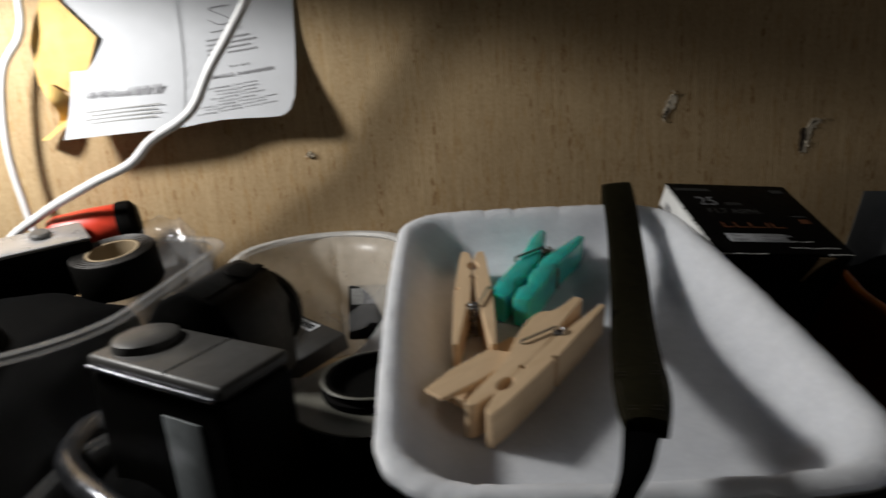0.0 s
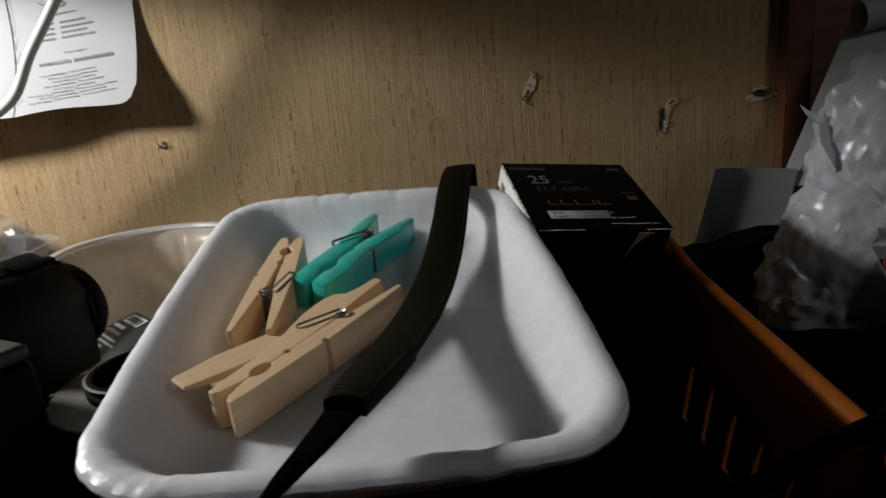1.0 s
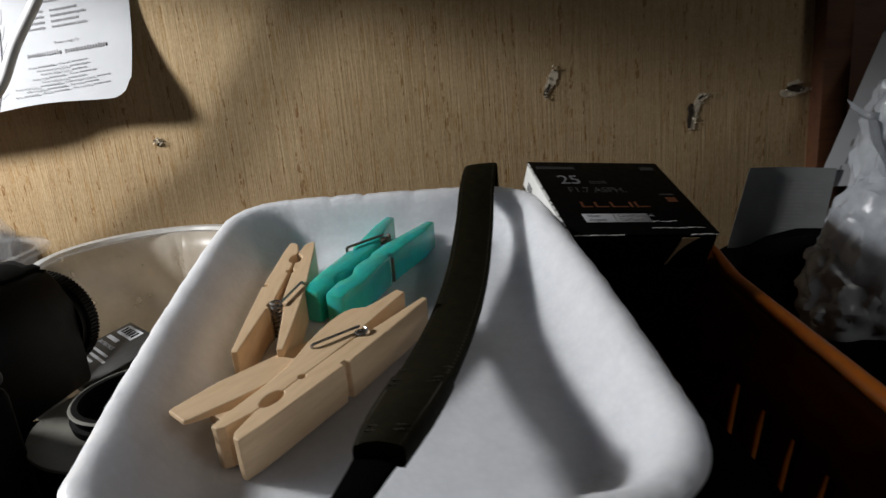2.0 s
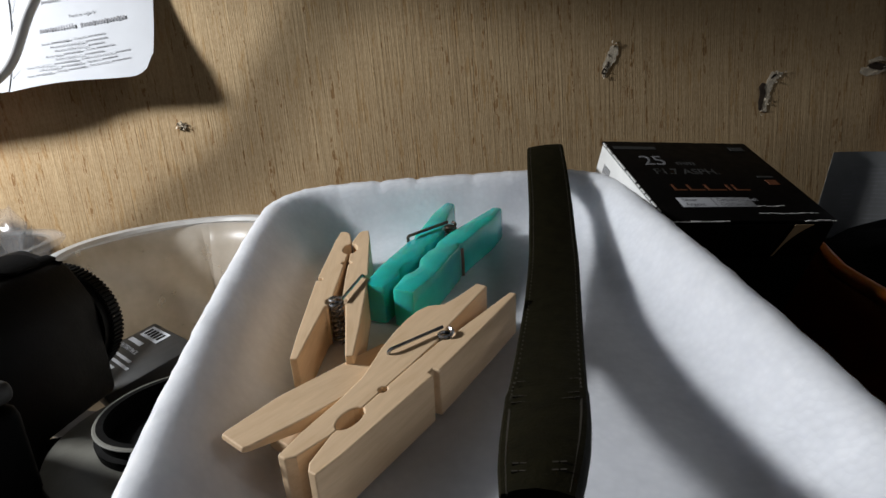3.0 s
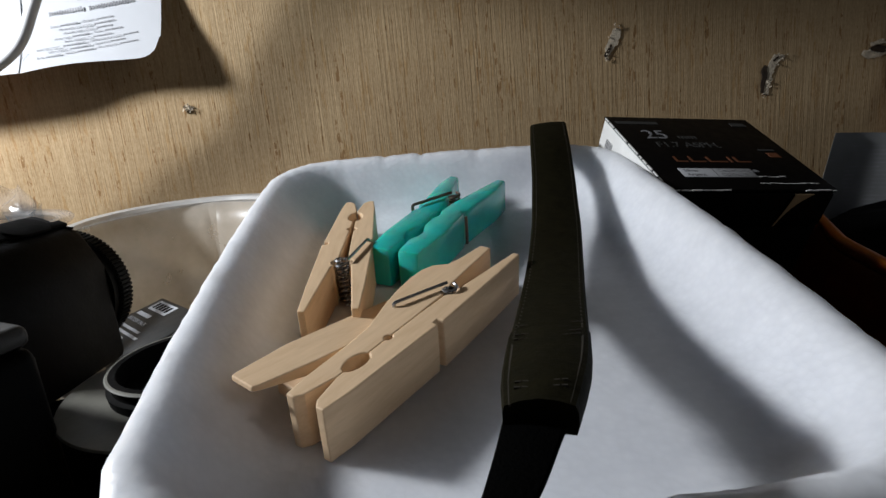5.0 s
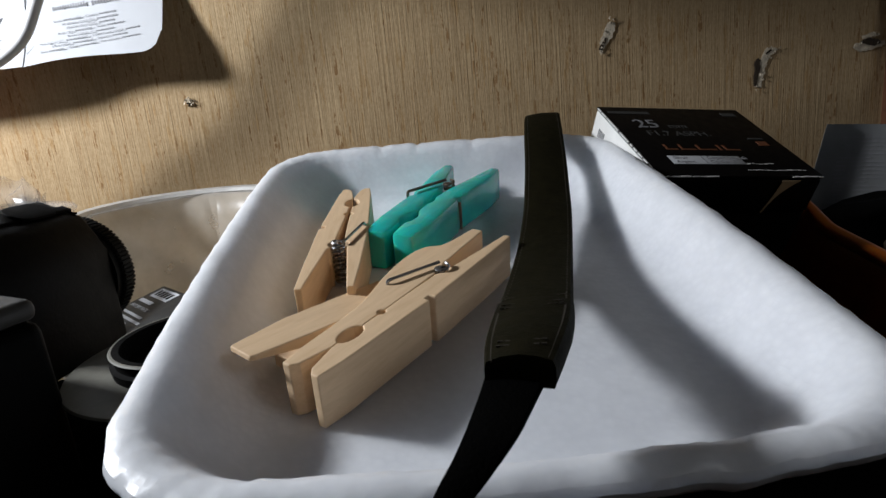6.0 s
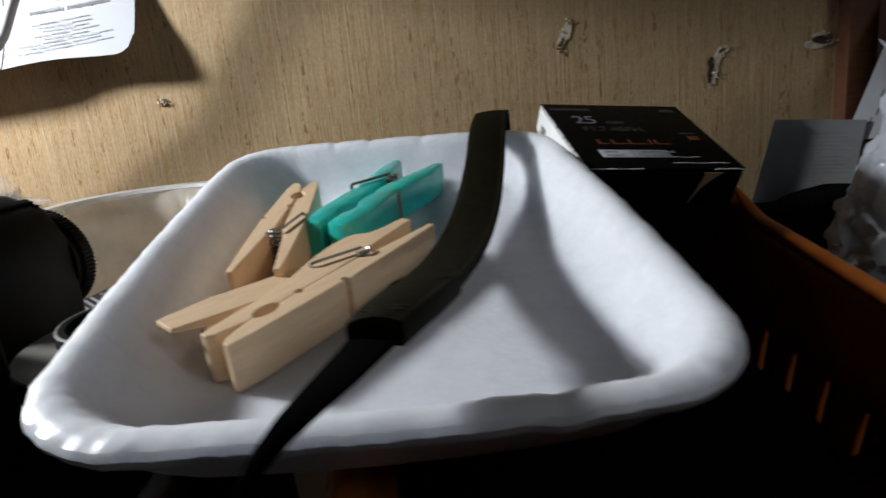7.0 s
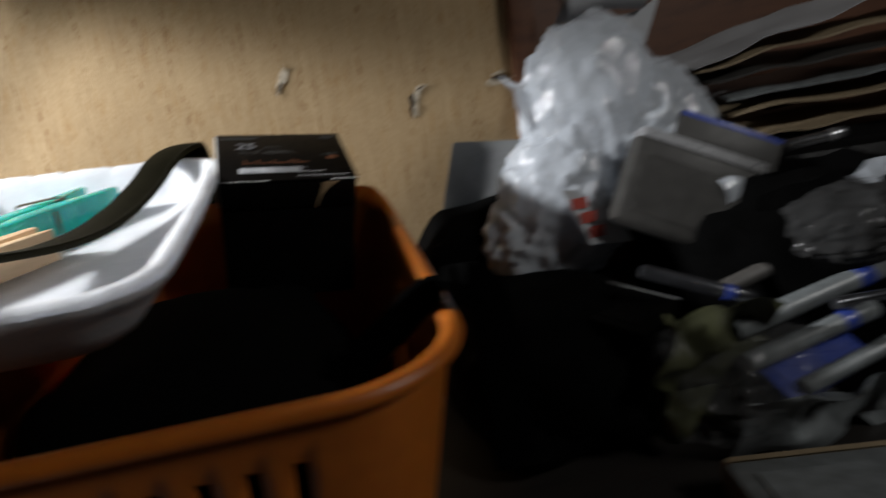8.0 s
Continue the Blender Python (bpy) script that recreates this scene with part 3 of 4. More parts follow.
def camera_strap():
    strap = thing("camera_strap", "dark olive leather camera strap lying across the foam tray", "strap")
    band = part("band", ribbon(STRAP_PATH, [0.0145] * 10 + [0.0142, 0.0137, 0.0129, 0.0114, 0.0094], 0.0024), LEATHER, strap)
    part("tail", ribbon(TAIL_PATH, [0.0088, 0.0080, 0.0064, 0.0046, 0.0032, 0.0022, 0.002, 0.002, 0.002], 0.0012), WEBBING, strap, "black webbing tail")
    part("end_tab", ribbon(STRAP_PATH[10:], [0.0146, 0.0141, 0.0132, 0.0117, 0.0096], 0.0040), LEATHER, strap, "thicker stitched end of the strap")
    path = smooth_path(STRAP_PATH, 12)
    b = bmesh.new()

    def taper(k):
        return 1.0 - 0.38 * max(0.0, (k - 120) / 48.0) ** 1.6
    for k in range(24, len(path) - 1, 1):
        d = (path[k + 1] - path[k - 1]).normalized()
        side = (Vector((1, 0.1, 0)) - d * d.x).normalized()
        up = side.cross(d)
        up = -up if up.z < 0 else up
        for s in (-1, 1):
            q = path[k] + side * (s * 0.0060 * taper(k)) + up * (0.00122 if k < 118 else 0.0021)
            block((0.0003, 0.0008, 0.0003), q, 0, turn=frame_of((0, 0, 0), side, d).to_3x3(), bm=b)
    for row in (-8, -11, -42, -46, -52):
        q0 = path[row]
        d = (path[row + 1] - path[row - 1]).normalized()
        side = (Vector((1, 0.1, 0)) - d * d.x).normalized()
        up = side.cross(d)
        up = -up if up.z < 0 else up
        half = 5 if row < -20 else 3
        for k in range(-half, half + 1):
            block((0.0008, 0.0003, 0.0003), q0 + side * (k * 0.00105) + up * (0.0027 if row > -48 else 0.0014), 0, turn=frame_of((0, 0, 0), side, d).to_3x3(), bm=b)
    part("stitches", b, THREAD, band, "brown stitching along both edges", smooth=False)
    return strap


camera_strap()


# ---------------------------------------------------------------- lens carton
def lens_box():
    bl, br, fr, fl = Vector((0.0395, 0.2938, 0.1755)), Vector((0.0993, 0.3013, 0.1697)), Vector((0.0971, 0.2500, 0.1480)), Vector((0.0385, 0.2442, 0.1560))
    m = frame_of((bl + br + fr + fl) / 4, (br - bl) + (fr - fl), (bl - fl) + (br - fr))
    w, d, h = 0.0602, 0.0545, 0.062
    box = thing("lens_box", "black carton lens box with orange and white print, scuffed edges", "box", m)
    part("body", block((w, d, h), (0, 0, -h / 2 - 0.0012), 0.0006), CARTON, box)
    part("lid", block((w + 0.0008, d + 0.0010, 0.0012), (0, 0, -0.0006), 0.0004), CARTON, box)
    part("side_panel", block((0.0006, d * 0.94, 0.013), (-w / 2 - 0.0005, 0.0, -0.0072), 0.0002), BOARD, box, "white side panel with a small printed code")
    for k in range(5):
        part("print_bar", block((0.0002, 0.0006, 0.0035), (-w / 2 - 0.0009, d * 0.36 - k * 0.0012, -0.0075)), INK, box, smooth=False)
    part("front_flap", block((w * 0.98, 0.0006, 0.012), (0, -d / 2 - 0.0006, -0.0075), 0.0002), CARTON, box)
    z = 0.00005
    lettering("25", 0.0098, INK, box, Matrix.Translation((-0.0215, 0.0090, z)))
    lettering("mm", 0.0050, DARKINK, box, Matrix.Translation((-0.0085, 0.0090, z)))
    lettering("F1.7 ASPH.", 0.0056, DARKINK, box, Matrix.Translation((-0.0200, 0.0022, z)))
    b = bmesh.new()
    for x, wd in ((-0.0185, 0.0044), (-0.0128, 0.0056), (-0.0060, 0.0070), (0.0022, 0.0013), (0.0046, 0.0056)):
        block((0.0009, 0.0040, 0.0001), (x + 0.00045, -0.0072, z), 0, bm=b)
        if wd > 0.002:
            block((wd - 0.0009, 0.0008, 0.0001), (x + 0.0009 + (wd - 0.0009) / 2, -0.0088, z), 0, bm=b)
    part("print_bar", b, RUSTINK, box, "orange printed mark", smooth=False)
    part("print_bar", block((0.017, 0.0022, 0.0001), (-0.0195, 0.0222, z)), DARKINK, box, "grey printed mark", smooth=False)
    part("print_bar", block((0.006, 0.0028, 0.0001), (0.0235, 0.0222, z)), DARKINK, box, "grey printed mark", smooth=False)
    part("print_bar", block((0.0042, 0.0034, 0.0001), (0.0225, -0.0035, z)), RUSTINK, box, "dull red printed mark", smooth=False)
    part("print_bar", block((0.0062, 0.0011, 0.0001), (0.0220, 0.0005, z)), DARKINK, box, "pale printed mark", smooth=False)
    sticker = part("sticker", block((0.0270, 0.0058, 0.00012), (-0.0075, -0.0168, z), 0.00003), PAPER, box, "white sticker with printed words")
    for row, (a, c) in enumerate((("Silver", "Серебряный"), ("Argent", "Срібний"))):
        lettering(a, 0.0025, INK, sticker, Matrix.Translation((-0.0195, -0.0162 - row * 0.0027, z + 0.0001)))
        lettering(c, 0.0025, INK, sticker, Matrix.Translation((-0.0068, -0.0162 - row * 0.0027, z + 0.0001)))
    part("divider", block((0.0003, 0.0052, 0.0001), (-0.0085, -0.0168, z + 0.0001)), INK, sticker, smooth=False)
    rng = random.Random(4)
    b = bmesh.new()
    for x0, x1, y in ((-0.029, -0.010, -d / 2 - 0.0009), (0.004, 0.026, -d / 2 + 0.0035), (0.006, 0.016, -d / 2 + 0.008), (0.018, 0.0285, -d / 2 - 0.0009)):
        x = x0
        while x < x1:
            s = rng.uniform(0.0006, 0.0026)
            block((s, rng.uniform(0.0002, 0.0005), 0.0003), (x + s / 2, y + rng.uniform(-0.0002, 0.0002), -0.0001), 0, bm=b)
            x += s + rng.uniform(0, 0.0006)
    y = -d / 2
    while y < d / 2:
        s = rng.uniform(0.001, 0.004)
        block((0.0005, s, 0.0004), (-w / 2 - 0.0003, y + s / 2, -0.0002), 0, bm=b)
        y += s + rng.uniform(0, 0.0015)
    part("worn_edge", b, BOARD, box, "white scuffed board edges", smooth=False)
    part("torn_flap", patch(lambda u, v: (0.0145 - 0.0035 * v + (0.0062 * (1 - v) ** 3 + 0.0007) * u, -d / 2 - 0.0014 - 0.0012 * v * (1 - v), -0.0012 - 0.0125 * v), 4, 10), KRAFT, box, "torn pale flap of board")
    return box


lens_box()


# ---------------------------------------------------------------- orange basket
def basket():
    bk = thing("basket", "orange plastic basket with slotted walls and a raised handle end", "basket", pose(0.0370, 0.2062, 0.0015, 0, 0, -1.6))
    a, b = 0.0745, 0.0962
    n, rows = 20, 14

    def lifted(y):
        t = min(1.0, max(0.0, (y - (b - 0.036)) / 0.022))
        return t * t * (3 - 2 * t)

    def top(y):
        return 0.1010 + 0.130 * (y + b) + 0.014 * lifted(y)
    bm = bmesh.new()
    grid = []
    for j in range(rows + 1):
        s = 0.020 * (1 - j / rows)
        grid.append([bm.verts.new((x, y, 0.004 + (top(y) - 0.004) * j / rows)) for x, y in rounded_loop(a - s, b - s, 0.034 - s * 0.5, n)])
    m = len(grid[0])
    for j in range(rows):
        for i in range(m):
            straight = n + 2 < i % (2 * n) < 2 * n - 2 and i // (2 * n) in (2, 3)
            slotted = 7 <= j <= 9 if i // (2 * n) == 3 else j in (2, 3, 4) or 6 <= j <= 11
            if straight and slotted and i % 3 == 0:
                continue
            bm.faces.new((grid[j][i], grid[j][(i + 1) % m], grid[j + 1][(i + 1) % m], grid[j + 1][i]))
    wall_ob = part("wall", bm, ORANGE, bk)
    mod = wall_ob.modifiers.new("thick", "SOLIDIFY")
    mod.thickness, mod.offset = 0.0022, 0
    part("base", loft([[(x, y, z) for x, y in rounded_loop(a - 0.0205, b - 0.0205, 0.024, n)] for z in (0.001, 0.0045)], True, True), ORANGE, bk)
    loops = []
    for k in range(12):
        w = 2 * math.pi * k / 12
        loop = []
        for (x, y), (x1, y1) in zip(rounded_loop(a, b, 0.034, n), rounded_loop(a + 0.006, b + 0.006, 0.040, n)):
            f = 1 - 0.72 * lifted(y)
            out = (0.0018 + 0.0034 * math.cos(w)) * f / 0.006
            loop.append((x + (x1 - x) * out, y + (y1 - y) * out, top(y) + (0.0006 + 0.0030 * math.sin(w)) * f))
        loops.append(loop)
    part("rim", loft(loops, wrap=True), ORANGE, bk)
    return bk


basket()


def lump(size, at, seed, rough=0.12, freq=2.2, level=4, flat=None):
    """A soft uneven body."""
    b = bmesh.new()
    bmesh.ops.create_icosphere(b, subdivisions=level, radius=1.0)
    for v in b.verts:
        p = v.co.copy()
        q = Vector([math.copysign(abs(c) ** 0.7, c) for c in p])
        k = 1 + rough * noise.fractal(p * freq + Vector((seed * 3.1, seed, 0)), 0.8, 2.1, 4)
        v.co = Vector((q.x * size[0], q.y * size[1], q.z * size[2])) * k * 0.62
    bmesh.ops.translate(b, vec=at, verts=b.verts)
    if flat is not None:
        for v in b.verts:
            v.co.z = max(v.co.z, flat)
    return b


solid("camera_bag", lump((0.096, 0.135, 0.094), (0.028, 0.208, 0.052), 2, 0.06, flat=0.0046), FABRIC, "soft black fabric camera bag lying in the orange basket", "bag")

carry = thing("carry_strap", "black strap hooked over the basket's orange rim", "strap")
part("band", ribbon([(0.070, 0.160, 0.085), (0.090, 0.154, 0.100), (0.107, 0.1470, 0.1150), (0.116, 0.146, 0.1165), (0.1235, 0.147, 0.1140), (0.1275, 0.148, 0.100), (0.129, 0.149, 0.05)], [0.014] * 7, 0.002), WEBBING, carry)


# ---------------------------------------------------------------- papers and cords on the wall
def leaf_gap(x, z):
    """How far the hanging programme stands off the wall."""
    k = max(0.0, (0.285 - z) / 0.067)
    return 0.0015 + 0.0188 * k ** 2.4 + 0.0010 * math.sin((x + 0.15) * 55) * k


def programme():
    leaf = thing("theatre_programme", "white printed theatre programme hanging curled on the wall", "leaflet")

    def right(u, v):
        x = -0.2135 + (0.0635 + 0.0065 * v) * u
        z = 0.2172 + 0.0042 * u + 0.0012 * math.sin(u * 5) + 0.118 * v
        if u > 0.86 and v < 0.075:
            t = (u - 0.86) / 0.14
            z += (0.075 - v) * 0.118 * (1 - math.sqrt(max(0.0, 1 - t * t)))
        return (x, WALL_Y - leaf_gap(x, z), z)

    def left(u, v):
        x = -0.2800 + 0.0668 * u + 0.004 * v * (1 - u)
        z = 0.2150 + 0.0024 * u + 0.118 * v
        return (x, WALL_Y - leaf_gap(x, z) - 0.0005 - 0.002 * (1 - u) * (1 - v), z)

    panel = part("right_panel", patch(right, 28, 40), PAPER, leaf)
    other = part("left_panel", patch(left, 24, 30), PAPER, leaf)

    def place(x, z, lift=0.00035):
        dz = 0.002
        y = WALL_Y - leaf_gap(x, z) - lift
        lean = math.atan2(leaf_gap(x, z + dz) - leaf_gap(x, z), dz)
        return Matrix.Translation((x, y, z)) @ Matrix.Rotation(radians(-6.3), 4, "Y") @ Matrix.Rotation(radians(90) + lean, 4, "X")

    lines = [(("Testo e regia di:",), -0.1875, 0.2478, 0.0019), (("Scene:", 13, "- Costumi:", 12), -0.2005, 0.2372, 0.00165), (("Movimenti coreografici:", 15), -0.1965, 0.2352, 0.00165),
             (("Musiche delle canzoni:", 11), -0.1945, 0.2332, 0.00165), (("Aiuto regia:", 13, "- Tecnio:", 13), -0.1985, 0.2312, 0.0016), (("Scene realizzate da:", 14), -0.1940, 0.2293, 0.0016),
             (("Voce fuori campo:", 17, "- Collaborazione artistica:", 11), -0.2065, 0.2275, 0.00155), (("Ufficio stampa:", 16, "- Segreteria:", 11), -0.2010, 0.2256, 0.00155),
             (("Sarta:", 12, "- Gioielli:", 13, "- Foto locandina:", 14), -0.2060, 0.2237, 0.00155)]
    for words, x, z, size in lines:
        for w in words:
            slope = 0.110
            if isinstance(w, str):
                ob = lettering(w, size, INK, panel, place(x, z + slope * (x + 0.2)), 0.00002)
                x += ob.dimensions.x + size * 0.3
            else:
                wd = w * size * 0.40
                b = bmesh.new()
                for k in range(w):
                    block((size * 0.27, size * (0.55 if k % 5 == 0 else 0.40), 0.00006), ((k + 0.5) * size * 0.40, size * 0.28, 0), 0, bm=b)
                bmesh.ops.transform(b, matrix=place(x, z + slope * (x + 0.2)), verts=b.verts)
                part("print_bar", b, INK, panel, smooth=False)
                x += wd + size * 0.4
    rows = [(-0.2010, 0.2428, 0.017, 0.0020), (-0.1825, 0.2441, 0.0225, 0.0023)]
    for k in range(4):
        rows += [(-0.1990, 0.2642 - k * 0.0027, 0.0085, 0.0013), (-0.1875, 0.2652 - k * 0.0027, 0.014 + 0.004 * (k % 2), 0.0013)]
    rows += [(-0.1960, 0.2690, 0.018, 0.0010)]
    for x, z, wd, h in rows:
        b = bmesh.new()
        for k in range(int(wd / (h * 0.62))):
            block((h * 0.42, h * (0.75 if k % 4 else 1.0), 0.00006), ((k + 0.5) * h * 0.62, h / 2, 0), 0, bm=b)
        bmesh.ops.transform(b, matrix=place(x, z), verts=b.verts)
        part("print_bar", b, INK, panel, smooth=False)
    b = tube([(-0.1965, WALL_Y - leaf_gap(-0.19, 0.28) - 0.0005, 0.2765), (-0.190, WALL_Y - leaf_gap(-0.19, 0.28) - 0.0005, 0.2735), (-0.183, WALL_Y - leaf_gap(-0.19, 0.277) - 0.0005, 0.2755),
              (-0.189, WALL_Y - leaf_gap(-0.19, 0.278) - 0.0005, 0.279), (-0.195, WALL_Y - leaf_gap(-0.19, 0.281) - 0.0005, 0.2825), (-0.184, WALL_Y - leaf_gap(-0.19, 0.283) - 0.0005, 0.284)], 0.0003, 5)
    part("drawn_mark", b, INK, panel, "curly printed emblem")
    rng = random.Random(9)
    b = bmesh.new()
    x = -0.2690
    while x < -0.2245:
        wd = rng.choice((0.0003, 0.0005, 0.0008))
        h = 0.0080 if not -0.252 < x < -0.244 else 0.005
        block((wd, 0.0001, h), (x, WALL_Y - leaf_gap(x, 0.237) - 0.0022 + 0.0012 * (x + 0.269) / 0.045, 0.2365 + (x + 0.269) * 0.05), 0, bm=b)
        x += wd + rng.choice((0.0004, 0.0006, 0.001))
    part("barcode", b, INK, other, "printed black barcode", smooth=False)
    for k in range(4):
        b = block((0.044 - 0.006 * (k % 2), 0.0001, 0.0007), (-0.247, WALL_Y - leaf_gap(-0.247, 0.231 - k * 0.0022) - 0.0024, 0.2305 - k * 0.0022), turn=Matrix.Rotation(radians(-3), 3, "Y"))
        part("print_bar", b, PALEINK, other, smooth=False)
    b = bmesh.new()
    for j in range(12):
        z = 0.2245 + j * 0.008
        block((0.00018, 0.00008, 0.0082), (-0.2121, WALL_Y - leaf_gap(-0.2121, z) - 0.0010, z), 0, bm=b)
    part("crease", b, GREYPAPER, leaf, smooth=False)
    return leaf


programme()


def yellow_tag():
    tag = thing("paper_tag", "yellowed torn paper tag stuck beside the programme", "paper tag")
    corners = [(-0.284, 0.300), (-0.276, 0.290), (-0.2600, 0.2710), (-0.2670, 0.2560), (-0.2790, 0.2400), (-0.2890, 0.2465), (-0.2985, 0.2465), (-0.2985, 0.2720), (-0.2910, 0.2870)]
    m = Matrix.Translation((0, WALL_Y - 0.006, 0)) @ Matrix.Rotation(radians(90), 4, "X")
    part("sheet", prism(corners, 0.0004, at=m), AMBERPAPER, tag, smooth=False)

    def curl(u, v):
        z = 0.2465 - 0.031 * v
        x = -0.2965 + 0.009 * u + 0.009 * math.sin(v * 3.1) - 0.008 * v * v
        return (x, WALL_Y - 0.008 - 0.005 * math.sin(v * 6 + u * 2), z)
    part("curled_strip", patch(curl, 5, 20, (0, -0.0004, 0)), AMBERPAPER, tag)
    return tag


yellow_tag()

CORD_PATH = [(-0.1197, 0.3416, 0.4271), (-0.1270, 0.3416, 0.3753), (-0.1384, 0.3416, 0.3287), (-0.1498, 0.3416, 0.2987), (-0.1612, 0.3416, 0.2790), (-0.1726, 0.3416, 0.2629), (-0.1854, 0.3416, 0.2458), (-0.1954, 0.3416, 0.2293), (-0.2049, 0.3416, 0.2211), (-0.2219, 0.3416, 0.2121), (-0.2355, 0.3416, 0.2005), (-0.2579, 0.3416, 0.1914), (-0.2883, 0.3416, 0.1768), (-0.3135, 0.3396, 0.1578), (-0.3290, 0.3366, 0.1163)]
solid("power_cord", tube(CORD_PATH, 0.0025, 14), CORD, "white power cord looping down the wall", "cord", group="cords")
solid("power_cord", tube([(-0.2955, 0.375, 0.33), (-0.2960, 0.374, 0.292), (-0.2990, 0.373, 0.274), (-0.3120, 0.371, 0.254), (-0.3185, 0.370, 0.214), (-0.3155, 0.369, 0.177), (-0.308, 0.366, 0.14)], 0.0022, 12), CORD,
      "thick white cord hanging down the wall", "cord", group="cords")


# ---------------------------------------------------------------- tubs and what is in them
def tub(name, label, cx, cy, a, b, top, deep, mat, rim_mat, r=0.03, rim=0.0026, sag=0.0):
    """A thin tub; sag lets the near half of its rim droop."""
    t = thing(name, label, "tub")

    def level(y):
        return sag * max(0.0, b * 0.25 - y) ** 2
    loops = []
    for inset, z in ((0.016, top - deep), (0.014, top - deep + 0.004), (0.010, top - deep * 0.75), (0.006, top - deep * 0.45), (0.002, top - 0.012), (0.0, top)):
        loops.append([(cx + x, cy + y, z - level(y) * (z - top + deep) / deep) for x, y in rounded_loop(a - inset, b - inset, max(0.008, r - inset * 0.4), 14)])
    shell = part("shell", loft(loops, True), mat, t)
    mod = shell.modifiers.new("thick", "SOLIDIFY")
    mod.thickness = 0.0009
    loops = []
    for k in range(8):
        w = 2 * math.pi * k / 8
        loops.append([(cx + x, cy + y, top - level(y) + rim * 0.75 * math.sin(w)) for x, y in rounded_loop(a + rim * 0.6 + rim * math.cos(w), b + rim * 0.6 + rim * math.cos(w), r + rim * 0.6, 14)])
    part("rim", loft(loops, wrap=True), rim_mat, t)
    return t


tub("food_tub", "cloudy plastic food tub holding camera parts", -0.1300, 0.2850, 0.0395, 0.0560, 0.1530, 0.150, TUB, RIM, 0.037, sag=7.0)
tub("food_tub", "clear crinkled plastic tub full of photo gear", -0.2580, 0.274, 0.0660, 0.0920, 0.1525, 0.150, CLEAR, HAZE, 0.045)
tub("food_tub", "clear plastic tub with rounded rim round the flash unit", -0.1400, 0.1640, 0.0600, 0.0560, 0.1120, 0.110, CLEAR, CLEAR, 0.030, 0.0022)

# made-up tan lump; its colour gives the tub's inside a warm, lit look
solid("tan_filler", lump((0.040, 0.066, 0.078), (-0.128, 0.280, 0.052), 7, 0.05, flat=0.004), KRAFT, "tan lump added for the warm lit look inside the cloudy tub", "paper")
# made-up black lump that keeps the inside of the clear tub dark
solid("black_filler", lump((0.100, 0.104, 0.120), (-0.275, 0.270, 0.070), 11, 0.08, flat=0.003), FABRIC, "black lump added to fill the clear tub's dark inside", "pouch")


def flash_unit():
    m = frame_of((-0.1490, 0.1790, 0.1545), (0.0520, -0.0302, -0.001), (0.008, 0.0245, 0.001))
    f = thing("flash_unit", "black flash unit with grey top and round button", "flash unit", m)
    w, d = 0.0600, 0.0270
    part("body", block((w, d, 0.150), (0, 0, -0.0795), 0.0030, 3), BLACK, f)
    part("top_plate", block((w - 0.001, d - 0.0005, 0.0045), (0, 0, -0.0023), 0.0018, 3), DULLGREY, f, "worn grey top plate")
    part("edge_strip", tube([(-w / 2 + 0.002, -d / 2 - 0.0004, -0.0035), (0, -d / 2 - 0.0006, -0.0035), (w / 2 - 0.003, -d / 2 - 0.0004, -0.0035)], 0.0008, 8), CHROME, f, "bright edge strip")
    part("button", lathe([(0.0, 0.0030), (0.0080, 0.0030), (0.0098, 0.0022), (0.0105, 0.0), (0.0105, -0.001)], 40, Matrix.Translation((-0.0185, 0.0005, 0.0))), DULLGREY, f, "round grey button")
    part("groove", block((0.0003, d * 0.96, 0.0002), (0.006, 0, 0.00005)), BLACK, f, smooth=False)
    part("label_strip", block((0.0155, 0.0006, 0.055), (0.0120, -d / 2 - 0.0004, -0.0400), 0.0002), SLATE, f, "grey woven label strip")
    return f


flash_unit()


